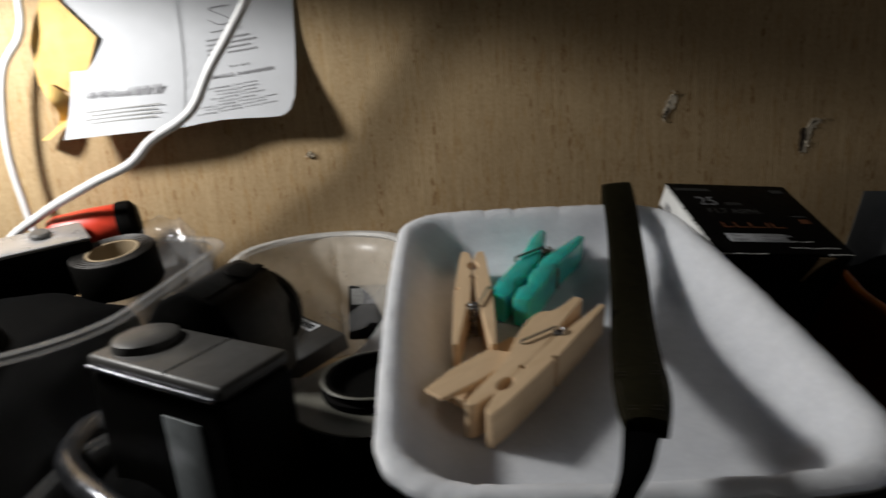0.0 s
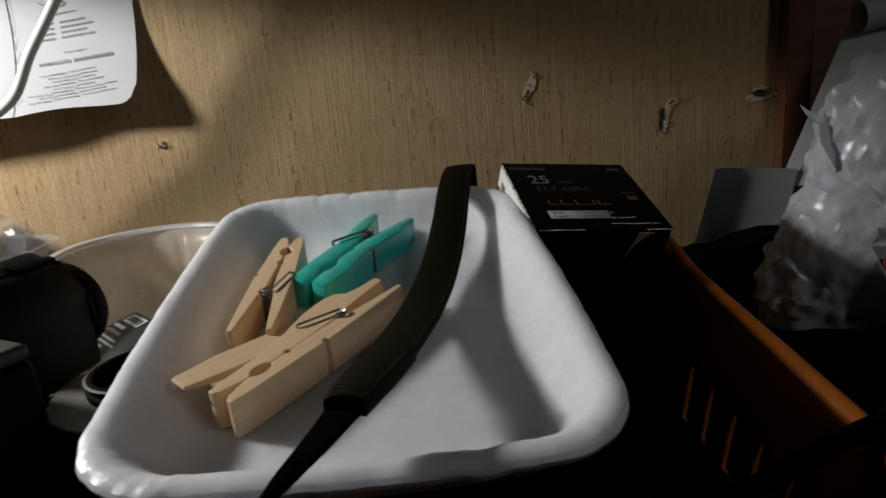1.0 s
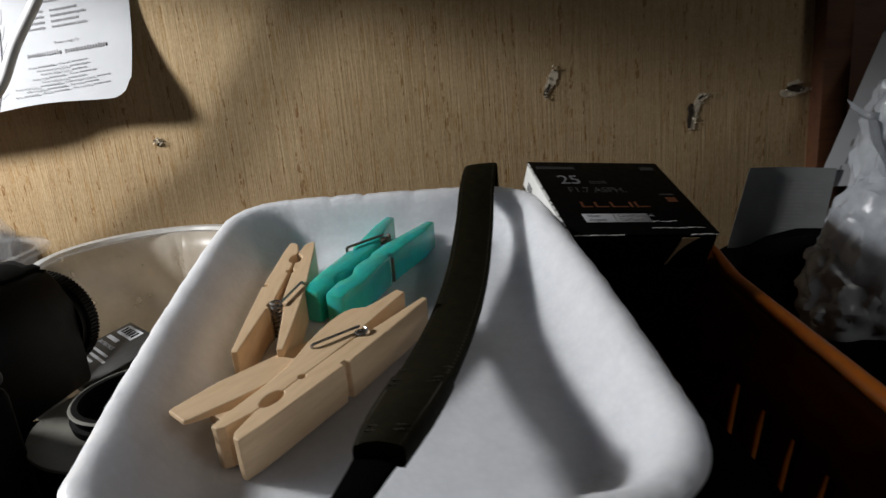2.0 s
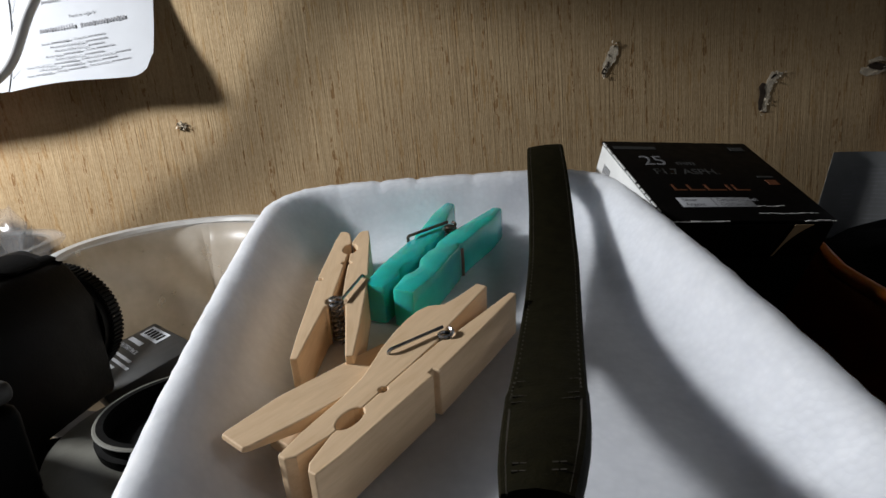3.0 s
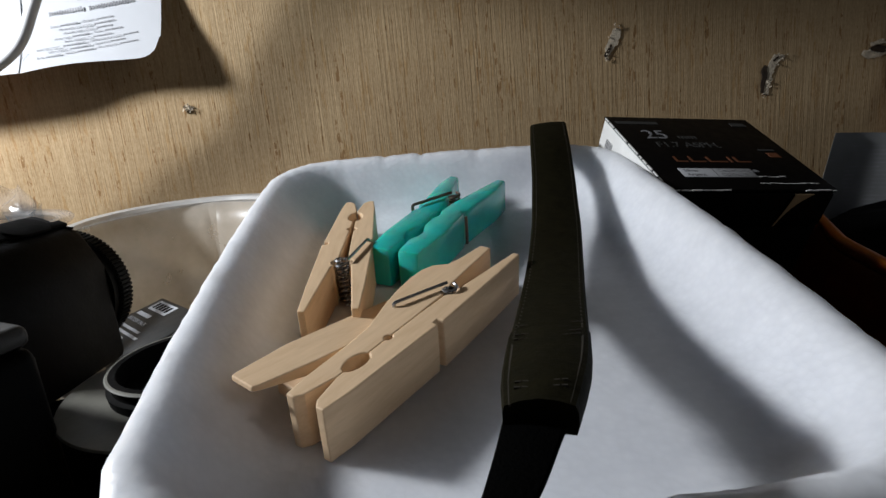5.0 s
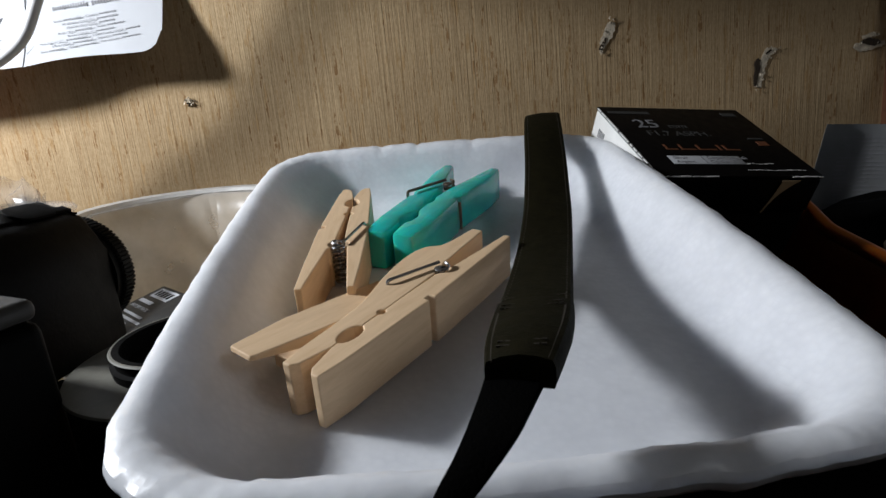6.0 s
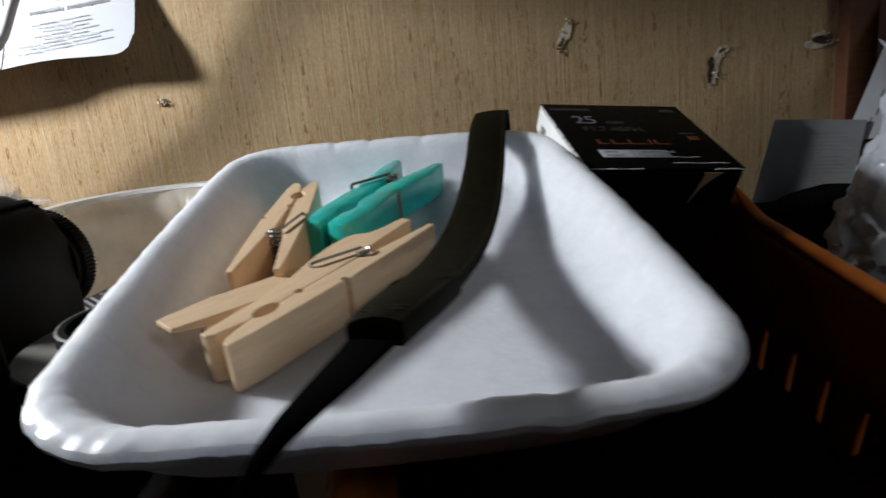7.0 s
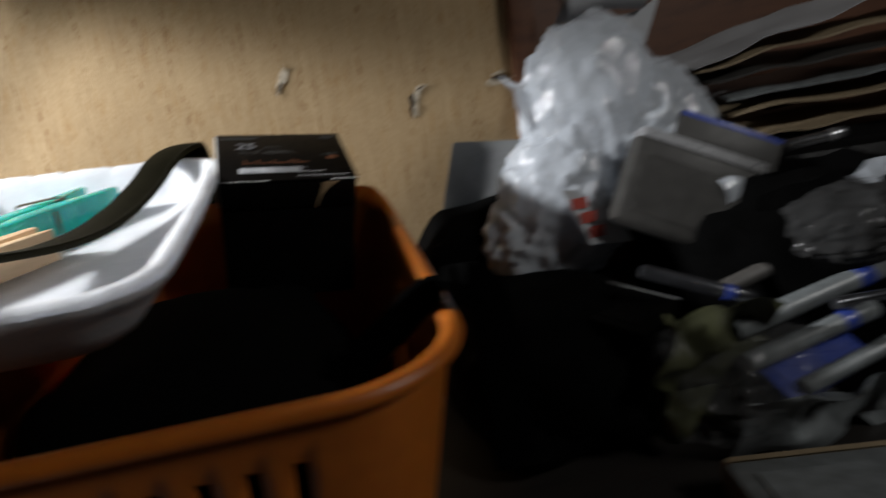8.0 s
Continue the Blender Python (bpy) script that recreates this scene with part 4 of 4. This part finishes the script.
def spare_viewfinder():
    m = frame_of((-0.1480, 0.2455, 0.1424), (0.14, 0.99, -0.02), (-0.99, 0.14, 0))
    v = thing("viewfinder", "black clip-on viewfinder with a knurled ring", "viewfinder", m)
    out = [(0.0175, -0.021), (0.0180, 0.0110), (0.0105, 0.0215), (0.0025, 0.0245), (-0.0100, 0.0190), (-0.0160, 0.0080), (-0.0165, -0.021)]
    part("body", prism(out, 0.046, 0.0022, at=Matrix.Translation((-0.048, 0, 0)) @ Matrix.Rotation(radians(90), 4, "Y") @ Matrix.Rotation(radians(90), 4, "Z")), GRIP, v)
    turn = Matrix.Translation((-0.003, 0, 0)) @ Matrix.Rotation(radians(90), 4, "Y")
    part("barrel", lathe([(0.0, 0.0095), (0.0150, 0.0095), (0.0167, 0.0086), (0.0170, 0.0), (0.0, 0.0)], 48, turn), GRIP, v)
    ring = part("knurled_ring", lathe([(0.0170, 0.0022), (0.0176, 0.0026), (0.0176, 0.0078), (0.0170, 0.0082)], 48, turn, closed=True), RUBBER, v)
    tooth = mesh_of(block((0.0006, 0.0007, 0.0050), (0.0178, 0, 0.0052)), "tooth", GRIP, False)
    for k in range(84):
        ob = new("tooth", tooth)
        ob.parent = ring
        ob.matrix_local = turn @ Matrix.Rotation(2 * math.pi * k / 84, 4, "Z")
    face = frame_of((-0.016, -0.0040, 0.0221), (1, 0, 0), (0, 0.92, 0.39))
    part("button", prism(rounded_loop(0.0075, 0.0044, 0.0042, 6), 0.0008, 0.0002, at=face), RUBBER, v, "oval matt button")
    part("latch", block((0.0085, 0.0030, 0.0012), (-0.0075, -0.0060, 0.0212), 0.0004, turn=Matrix.Rotation(radians(23), 3, "X")), RUBBER, v)
    part("seam", tube([(-0.046, -0.0060, 0.0210), (-0.026, -0.0060, 0.0211), (-0.008, -0.0062, 0.0209), (-0.0035, -0.0090, 0.0196)], 0.00035, 6), RUBBER, v)
    return v


spare_viewfinder()


# made-up black lump, hides the bright tub front so this space stays dark
part("body", lump((0.112, 0.070, 0.096), (-0.136, 0.200, 0.060), 31, 0.04, flat=0.003), FABRIC, thing("black_filler", "black lump added to darken the space before the cloudy tub", "pouch"))
cable = thing("cable", "thick glossy grey cable looping before the flash unit", "cable")
part("sheath", tube([(-0.208, 0.232, 0.108), (-0.211, 0.222, 0.110), (-0.206, 0.204, 0.112), (-0.200, 0.191, 0.114), (-0.191, 0.180, 0.115), (-0.181, 0.170, 0.116), (-0.171, 0.162, 0.116), (-0.158, 0.153, 0.114), (-0.140, 0.146, 0.100), (-0.130, 0.143, 0.004)], 0.0040, 14), CHROME, cable)


def adapter_ring():
    m = frame_of((-0.0955, 0.1930, 0.1305), (1, 0.05, 0.0), (-0.05, 1, 0.03)) @ Matrix.Diagonal((1, 1, 0.62, 1))
    r = thing("adapter_ring", "black lens ring on a grey plastic disc", "lens ring", m)
    part("disc", lathe([(0.0, 0.0), (0.0272, 0.0), (0.0280, 0.0006), (0.0277, 0.0014), (0.0235, 0.0022), (0.0225, 0.0019), (0.0, 0.0019)], 56), DISC, r, "dull grey disc")
    part("ring", lathe([(0.0165, 0.0020), (0.0172, 0.0022), (0.0175, 0.0055), (0.0164, 0.0060), (0.0164, 0.0076), (0.0170, 0.0098), (0.0165, 0.0105), (0.0150, 0.0105), (0.0146, 0.0036), (0.0, 0.0032)], 56), RUBBER, r)
    part("bright_edge", lathe([(0.0168, 0.0098), (0.0173, 0.0100), (0.0170, 0.0106), (0.0165, 0.0106)], 56, closed=True), DISC, r, "worn grey edge")
    return r


adapter_ring()


def battery_pack():
    m = frame_of((-0.1420, 0.2760, 0.1145), (0.64, -0.77, 0.02), (0.77, 0.64, 0.22)) @ Matrix.Scale(1.15, 4)
    b = thing("battery_pack", "flat dark grey camera battery with white print", "battery", m)
    part("case", block((0.036, 0.028, 0.007), (0, 0, 0), 0.0008), GREYCASE, b)
    patch_ob = part("print_patch", block((0.0150, 0.0050, 0.0002), (-0.0065, 0.0098, 0.0036)), PAPER, b, "white printed patch", smooth=False)
    for k in range(5):
        part("print_bar", block((0.0016, 0.0030, 0.0001), (-0.0118 + k * 0.0026, 0.0098, 0.00375)), BLACK, patch_ob, smooth=False)
    lettering("BATTERY PACK", 0.0022, PAPER, b, Matrix.Translation((-0.0150, 0.0005, 0.0036)))
    for k, wd in enumerate((0.020, 0.024, 0.017, 0.009)):
        part("print_bar", block((wd, 0.0010, 0.0001), (-0.0155 + wd / 2, -0.0022 - k * 0.0022, 0.0036)), PAPER, b, smooth=False)
    part("print_bar", block((0.011, 0.0016, 0.0001), (-0.0098, 0.0045, 0.0036)), PAPER, b, smooth=False)
    return b


battery_pack()


def memory_card():
    m = frame_of((-0.1120, 0.3310, 0.1105), (1, -0.1, 0.02), (0, 0.45, 0.9))
    c = thing("battery_pack", "dark ribbed camera battery standing in the tub", "battery", m)
    part("case", block((0.026, 0.030, 0.006), (0, 0, 0), 0.001), BLACK, c)
    for k in range(7):
        part("print_bar", block((0.0014, 0.0090, 0.0002), (-0.010 + k * 0.0022, 0.0085, 0.0031)), PALEINK if k < 3 else INK, c, smooth=False)
    return c


memory_card()


def crinkle(fn, seed, amp, freq):
    def go(u, v):
        p = Vector(fn(u, v))
        return p + Vector((noise.noise(p * freq + Vector((seed, 0, 0))), noise.noise(p * freq + Vector((0, seed, 5))), noise.noise(p * freq + Vector((9, 0, seed))))) * amp
    return go


solid("plastic_wrap", patch(crinkle(lambda u, v: (-0.118 + 0.045 * u, 0.290 + 0.03 * v, 0.118 + 0.012 * math.sin(u * 3) * v), 3, 0.006, 90), 24, 18), CLEAR, "crumpled clear plastic wrap in the tub", "plastic wrap")
solid("plastic_wrap", patch(crinkle(lambda u, v: (-0.245 + 0.055 * u, 0.345 + 0.018 * v - 0.05 * u * u, 0.120 + 0.050 * v - 0.012 * u), 5, 0.007, 80), 30, 20), CLEAR, "crumpled shiny plastic wrap along the tub's edge", "plastic wrap")


def tape_roll():
    m = frame_of((-0.2430, 0.3230, 0.1480), (1, 0.1, 0.05), (-0.1, 0.95, 0.20))
    t = thing("tape_roll", "roll of black tape with cardboard core", "tape roll", m)
    part("tape", lathe([(0.0130, -0.010), (0.0205, -0.010), (0.0212, -0.009), (0.0212, 0.009), (0.0205, 0.010), (0.0130, 0.010)], 56, closed=True), RUBBER, t)
    part("core", lathe([(0.0118, -0.0098), (0.0131, -0.0098), (0.0131, 0.0101), (0.0118, 0.0101)], 56, closed=True), TAN, t, "tan cardboard core")
    b = bmesh.new()
    for r in (0.0145, 0.0163, 0.0182, 0.0198):
        lathe([(r, 0.0100), (r + 0.0003, 0.0104), (r + 0.0006, 0.0100)], 56, bm=b, closed=True)
    part("layers", b, GREY, t, "worn layers of the roll")
    return t


tape_roll()


def hand_tool():
    m = frame_of((-0.2700, 0.3560, 0.1640), (0.92, 0.32, 0.10), (-0.3, 0.9, 0.1))
    t = thing("hand_tool", "red-handled tool with black end lying in the tub", "tool", m)
    turn = Matrix.Rotation(radians(90), 4, "Y")
    part("handle", lathe([(0.0, -0.022), (0.0095, -0.022), (0.0115, -0.018), (0.0122, 0.0), (0.0118, 0.014), (0.0110, 0.015)], 28, turn), RED, t, "red plastic handle")
    part("end_cap", lathe([(0.0120, 0.0135), (0.0126, 0.015), (0.0122, 0.021), (0.0090, 0.024), (0.0, 0.0245)], 28, turn), RUBBER, t, "black rubber end")
    part("shaft", lathe([(0.0, -0.052), (0.0035, -0.052), (0.0040, -0.022), (0.0, -0.0215)], 20, turn), SILVER, t, "metal shaft")
    return t


hand_tool()


def metal_bracket():
    m = frame_of((-0.2960, 0.3080, 0.1640), (0.78, 0.60, 0.06), (-0.5, 0.8, 0.25))
    b = thing("metal_bracket", "pale grey metal bracket with a bolt hole", "bracket", m)
    part("plate", block((0.085, 0.024, 0.0035), (0, 0, 0), 0.0012), SILVER, b)
    part("bolt", lathe([(0.0, 0.0045), (0.0042, 0.0045), (0.0050, 0.0036), (0.0050, 0.0)], 24, Matrix.Translation((0.022, 0.002, 0))), GREY, b)
    part("side", block((0.085, 0.003, 0.030), (0, -0.0125, -0.0140), 0.001), BLACK, b, "black side plate")
    return b


metal_bracket()


def lens_body(x, y, z, r, length, tilt, label):
    m = frame_of((x, y, z), (1, 0.1, tilt), (-0.1, 0.8, 0.6))
    l = thing("camera_lens", label, "lens", m, "camera lenses")
    part("barrel", lathe([(0.0, 0.0), (r, 0.0), (r * 1.03, 0.002), (r * 1.03, length * 0.4), (r * 0.95, length * 0.45), (r * 0.95, length * 0.7), (r, length * 0.74), (r, length - 0.002), (r * 0.92, length), (r * 0.84, length),
                          (r * 0.80, length - 0.004), (0.0, length - 0.005)], 44), BLACK, l)
    part("grip", lathe([(r * 0.96, length * 0.46), (r * 1.05, length * 0.48), (r * 1.05, length * 0.66), (r * 0.96, length * 0.69)], 44, closed=True), RUBBER, l)
    part("glass", lathe([(r * 0.80, length - 0.0035), (r * 0.5, length - 0.0022), (0.0, length - 0.0018)], 44), SLATE, l, "dark front glass")
    part("bright_ring", lathe([(r * 0.99, length * 0.725), (r * 1.015, length * 0.73), (r * 1.015, length * 0.745), (r * 0.99, length * 0.75)], 44, closed=True), SILVER, l, "thin bright ring")
    return l


lens_body(-0.2780, 0.2460, 0.120, 0.026, 0.034, 0.1, "dark camera lens lying in the clear tub")
lens_body(-0.2380, 0.1660, 0.030, 0.022, 0.040, -0.2, "black camera lens lying low before the tub")
solid("bubble_bag", patch(crinkle(lambda u, v: (-0.245 + 0.06 * u, 0.175 + 0.05 * v, 0.050 + 0.02 * math.sin(u * 4 + v * 3)), 8, 0.010, 70), 26, 22), CLEAR, "crumpled clear plastic bag low before the tubs", "bag")
solid("felt_cloth", patch(crinkle(lambda u, v: (-0.335 + 0.10 * u, 0.135 + 0.12 * v, 0.060 + 0.03 * math.sin(u * 3) - 0.02 * v), 14, 0.012, 40), 26, 22, (0, 0, -0.002)), FABRIC, "dark crumpled cloth beside the tubs", "cloth")
part("spool", lathe([(0.0, 0.0), (0.012, 0.0), (0.012, 0.010), (0.0, 0.010)], 24, Matrix.Translation((-0.226, 0.155, 0.0))), SILVER,
     thing("film_spool", "small bright metal film spool lying on the desk", "spool"))


# ---------------------------------------------------------------- leaflets, bag and clutter beyond the basket
def leaflet():
    leaf = thing("leaflet", "thin grey printed leaflet leaning against the wall", "leaflet")

    def at(u, v, lift=0.0):
        x = 0.1550 + 0.0165 * v + (0.055 - 0.004 * v) * u
        return (x, 0.3440 + 0.0060 * v + 0.006 * math.sin(u * 3) - lift, 0.1070 + 0.0480 * v - 0.0050 * u)
    page = part("page", patch(lambda u, v: at(u, v), 14, 12), GREYPAPER, leaf)
    rng = random.Random(2)
    for k in range(18):
        v = 0.86 - k * 0.042
        u0, u1 = 0.26, 0.26 + 0.66 * (0.55 if k % 6 == 5 else 1)
        b = patch(lambda u, t: at(u0 + (u1 - u0) * u, v + 0.014 * t, 0.0004), 8, 1, (0, -0.00005, 0))
        part("print_bar", b, INK, page, smooth=False)
    for v in (0.72, 0.58):
        part("print_bar", patch(lambda u, t: at(0.02 + 0.14 * u, v + 0.012 * t, 0.0004), 2, 1, (0, -0.00005, 0)), INK, page, smooth=False)
    lettering("PROPO", 0.0042, INK, page, Matrix.Translation((0.2190, 0.3555, 0.1445)) @ Matrix.Rotation(radians(8), 4, "Y") @ Matrix.Rotation(radians(90), 4, "X"))
    return leaf


leaflet()


def rolled_page():
    page = thing("newspaper", "white printed page rolled and leaning behind the plastic bag", "newspaper")

    def at(u, v, lift=0.0):
        x = 0.2130 + 0.0500 * v + 0.07 * u
        return (x, 0.3540 + 0.014 * v - 0.010 * math.sin(u * 2.6) - lift, 0.1400 + 0.096 * v - 0.014 * math.sin(u * 3) * v)
    sheet_part = part("page", patch(lambda u, v: at(u, v), 20, 20), PAPER, page)
    for k in range(12):
        v0 = 0.08 + k * 0.05
        part("print_bar", patch(lambda u, t: at(0.10 + 0.012 * t + 0.02 * (k % 3), v0 + 0.04 * u, 0.0004), 4, 1, (0, -0.00005, 0)), INK, sheet_part, smooth=False)
    part("roll", tube([(0.262, 0.362, 0.2330), (0.285, 0.358, 0.2360), (0.315, 0.354, 0.2330)], 0.009, 18, 6, cap=False), PAPER, page)
    return page


rolled_page()


def crumpled(size, at, seed, amp=0.34, level=5):
    """A crushed film: a closed sheet with sharp random folds."""
    b = bmesh.new()
    bmesh.ops.create_icosphere(b, subdivisions=level, radius=1.0)
    for v in b.verts:
        p = v.co.copy()
        q = p * 2.1 + Vector((seed, seed * 2, 0))
        ridge = noise.ridged_multi_fractal(q, 0.9, 2.2, 5, 0.9, 2.0) - 1.0
        fold = abs(noise.noise(p * 5 + Vector((0, seed, 0)))) - 0.25
        k = 1 + amp * 0.42 * ridge + amp * 0.6 * fold
        v.co = Vector((p.x * size[0], p.y * size[1], p.z * size[2])) * k
    bmesh.ops.translate(b, vec=at, verts=b.verts)
    return b


def plastic_bag():
    bag = thing("plastic_bag", "crumpled translucent plastic bag with a white and red label", "plastic bag")
    part("film", crumpled((0.046, 0.030, 0.060), (0.2480, 0.3080, 0.1580), 3.0, 0.17), BAG, bag)
    part("film", crumpled((0.046, 0.030, 0.052), (0.2780, 0.3050, 0.1380), 5.0, 0.17), BAG, bag)
    part("film", crumpled((0.040, 0.028, 0.046), (0.2220, 0.3020, 0.1120), 11.0, 0.17), BAG, bag)
    part("film", crumpled((0.036, 0.024, 0.036), (0.2040, 0.3050, 0.0900), 7.0, 0.22), BAG, bag)
    part("film", patch(crinkle(lambda u, v: (0.1960 + 0.06 * u, 0.3080 - 0.012 * v, 0.1900 - 0.035 * u - 0.060 * v * (0.3 + u)), 2, 0.006, 70), 20, 20), BAG, bag, "flapping pointed corner")
    label = part("label", patch(lambda u, v: (0.2085 + 0.010 * (1 - v) + 0.028 * u, 0.2640 + 0.006 * u + 0.010 * v, 0.0930 + 0.030 * v - 0.004 * u), 4, 4), PAPER, bag, "white label with red print")
    for k in range(3):
        part("print_bar", block((0.0085, 0.0004, 0.0060), (0.2170 + k * 0.003, 0.2705 - k * 0.0028, 0.1150 - k * 0.0078)), REDINK, label, smooth=False)
    return bag


plastic_bag()


def rod(name, label, category, a, b, r, mat, capmat=None, group=""):
    a, b = Vector(a), Vector(b)
    m = frame_of(a, b - a, (0.1, 0.3, 1))
    n = (b - a).length
    t = thing(name, label, category, m, group)
    turn = Matrix.Rotation(radians(90), 4, "Y")
    part("barrel", lathe([(0.0, 0.0), (r * 0.8, 0.0), (r, r * 0.4), (r, n * 0.7), (r * 1.04, n * 0.71), (r * 1.04, n - r * 0.4), (r * 0.8, n), (0.0, n)], 24, turn), mat, t)
    part("cap", lathe([(r * 1.05, n * 0.72), (r * 1.12, n * 0.74), (r * 1.12, n * 0.80), (r * 1.05, n * 0.82)], 24, turn, closed=True), capmat or SILVER, t)
    return t


def slab(name, label, category, at, xdir, ydir, size, mat, trim_mat, group=""):
    m = frame_of(at, xdir, ydir)
    t = thing(name, label, category, m, group)
    part("case", block(size, (0, 0, 0), min(size) * 0.25), mat, t)
    part("spine", block((size[0] * 0.98, size[1] * 0.06, size[2] * 1.08), (0, size[1] * 0.47, 0), min(size) * 0.2), trim_mat, t)
    part("insert", block((size[0] * 0.8, size[1] * 0.6, size[2] * 0.1), (0, -size[1] * 0.05, size[2] * 0.5)), mat, t)
    return t


slab("disc_case", "dark grey plastic disc case with a silver edge", "disc case", (0.2700, 0.2550, 0.1120), (0.85, -0.25, -0.42), (0.42, 0.1, 0.9), (0.070, 0.050, 0.020), DULLGREY, SILVER, "disc cases")
slab("disc_case", "blue-backed clear disc case leaning on another", "disc case", (0.2990, 0.2680, 0.1180), (0.85, -0.25, -0.42), (0.42, 0.1, 0.9), (0.060, 0.058, 0.006), DULLGREY, BLUE, "disc cases")
slab("disc_case", "dark disc case lying flat with pale edge", "disc case", (0.2060, 0.2300, 0.0700), (0.5, -0.75, -0.15), (0.8, 0.5, 0.1), (0.060, 0.040, 0.006), BLACK, GREYPAPER, "disc cases")
rod("metal_tube", "bright polished metal tube lying on the clutter", "tube", (0.2180, 0.2150, 0.0880), (0.2660, 0.2010, 0.0685), 0.0034, CHROME, BLUE, "tubes")
rod("metal_tube", "dull grey tube lying across the clutter", "tube", (0.2600, 0.2130, 0.0720), (0.3060, 0.2180, 0.0800), 0.0042, GREY, None, "tubes")
rod("metal_tube", "grey-blue plastic tube lying across the clutter", "tube", (0.2480, 0.1930, 0.0590), (0.3480, 0.2050, 0.0700), 0.0052, SLATE, BLUE, "tubes")
rod("metal_tube", "pale tube with dark cap lying in the clutter", "tube", (0.2500, 0.1880, 0.0450), (0.3200, 0.1900, 0.0560), 0.0046, SLATE, BLUE, "tubes")
slab("blister_pack", "blue and silver blister pack lying in the clutter", "pack", (0.2850, 0.1900, 0.0360), (0.95, 0.1, 0.2), (0, 0.8, 0.6), (0.050, 0.024, 0.010), BLUE, SILVER)
slab("carton", "dull grey carton lying on the desk", "carton", (0.2550, 0.1330, 0.0090), (0.96, -0.25, 0.0), (0.25, 0.96, 0.0), (0.085, 0.050, 0.016), SLATE, TAN)
solid("clear_bag", crumpled((0.048, 0.036, 0.030), (0.2560, 0.2080, 0.0300), 12.0, 0.2, 5), CLEAR, "crumpled clear bag round the tubes", "bag")
solid("clear_bag", crumpled((0.044, 0.030, 0.022), (0.3380, 0.2160, 0.0900), 15.0, 0.2, 5), CLEAR, "crumpled grey plastic bag on the clutter", "bag")
# three made-up near-black lumps that fill the dark gaps right of the basket
solid("dark_filler", lump((0.120, 0.110, 0.105), (0.335, 0.270, 0.055), 21, 0.15, flat=0.0), FABRIC, "dark lump added under the clutter", "sack")
solid("dark_filler", lump((0.086, 0.110, 0.070), (0.186, 0.270, 0.036), 25, 0.12, flat=0.0), FABRIC, "dark lump added to fill the dark gap beside the orange basket", "sack")
solid("dark_filler", lump((0.100, 0.060, 0.110), (0.190, 0.336, 0.050), 27, 0.08, flat=0.0), FABRIC, "dark lump added to blacken the gap before the wall", "sack")

for k, (mat, lab, z, y, x0, lift) in enumerate(((PAPER, "white sheet curling on top of the paper pile", 0.196, 0.375, 0.360, 0.030), (TAN, "tan card lying on the paper pile", 0.188, 0.372, 0.365, 0.016),
                                               (DULLGREY, "dark grey folder in the paper pile", 0.176, 0.368, 0.372, 0.010), (SLATE, "grey folder in the paper pile", 0.160, 0.366, 0.385, 0.008),
                                               (TAN, "brown folder in the paper pile", 0.148, 0.364, 0.390, 0.006), (TAN, "tan folder low in the paper pile", 0.130, 0.360, 0.395, 0.006))):
    solid("paper_sheet", patch(crinkle(lambda u, v: (x0 + 0.30 * u, y - 0.05 * u + 0.10 * v, z + lift * math.sin(u * 2.4 - 0.5) + 0.01 * v), k + 1.0, 0.004, 25), 26, 8, (0, 0, -0.0016 if k else -0.0004)),
          mat, lab, "paper", group="paper pile")
slab("carton", "black carton under the paper pile", "carton", (0.520, 0.400, 0.060), (1, -0.1, 0), (0.1, 1, 0), (0.30, 0.14, 0.118), CARTON, TAN)
rod("metal_tube", "short bright metal cap lying on the paper pile", "tube", (0.3990, 0.3300, 0.1200), (0.4400, 0.3220, 0.1240), 0.0045, STEEL, None, "tubes")

OLIVE = worn("olive_film", (0.05, 0.052, 0.025), 0.4, amount=0.5, scale=90, relief=0.3)
solid("packaging_film", patch(crinkle(lambda u, v: (0.285 + 0.10 * u, 0.240 - 0.03 * u + 0.01 * v, 0.070 + 0.055 * v - 0.012 * u), 6, 0.014, 55), 36, 26), BAG, "crumpled bluish packaging film on the clutter", "packaging")
solid("packaging_film", patch(crinkle(lambda u, v: (0.212 + 0.055 * u, 0.205 - 0.02 * v, 0.012 + 0.060 * v), 9, 0.012, 60), 30, 26), OLIVE, "crumpled dull olive packaging on the clutter", "packaging")
solid("packaging_film", patch(crinkle(lambda u, v: (0.245 + 0.14 * u, 0.186 - 0.015 * v, 0.002 + 0.030 * v), 4, 0.012, 60), 40, 22), SLATE, "crumpled dark grey packaging low in the clutter", "packaging")
rod("metal_tube", "thin blue-grey tube lying low in the clutter", "tube", (0.2700, 0.1780, 0.0330), (0.3450, 0.1840, 0.0450), 0.0040, SLATE, BLUE, "tubes")
rod("metal_tube", "thin silver tube lying over the blue pack", "tube", (0.3000, 0.1900, 0.0620), (0.3560, 0.2000, 0.0560), 0.0032, CHROME, BLUE, "tubes")
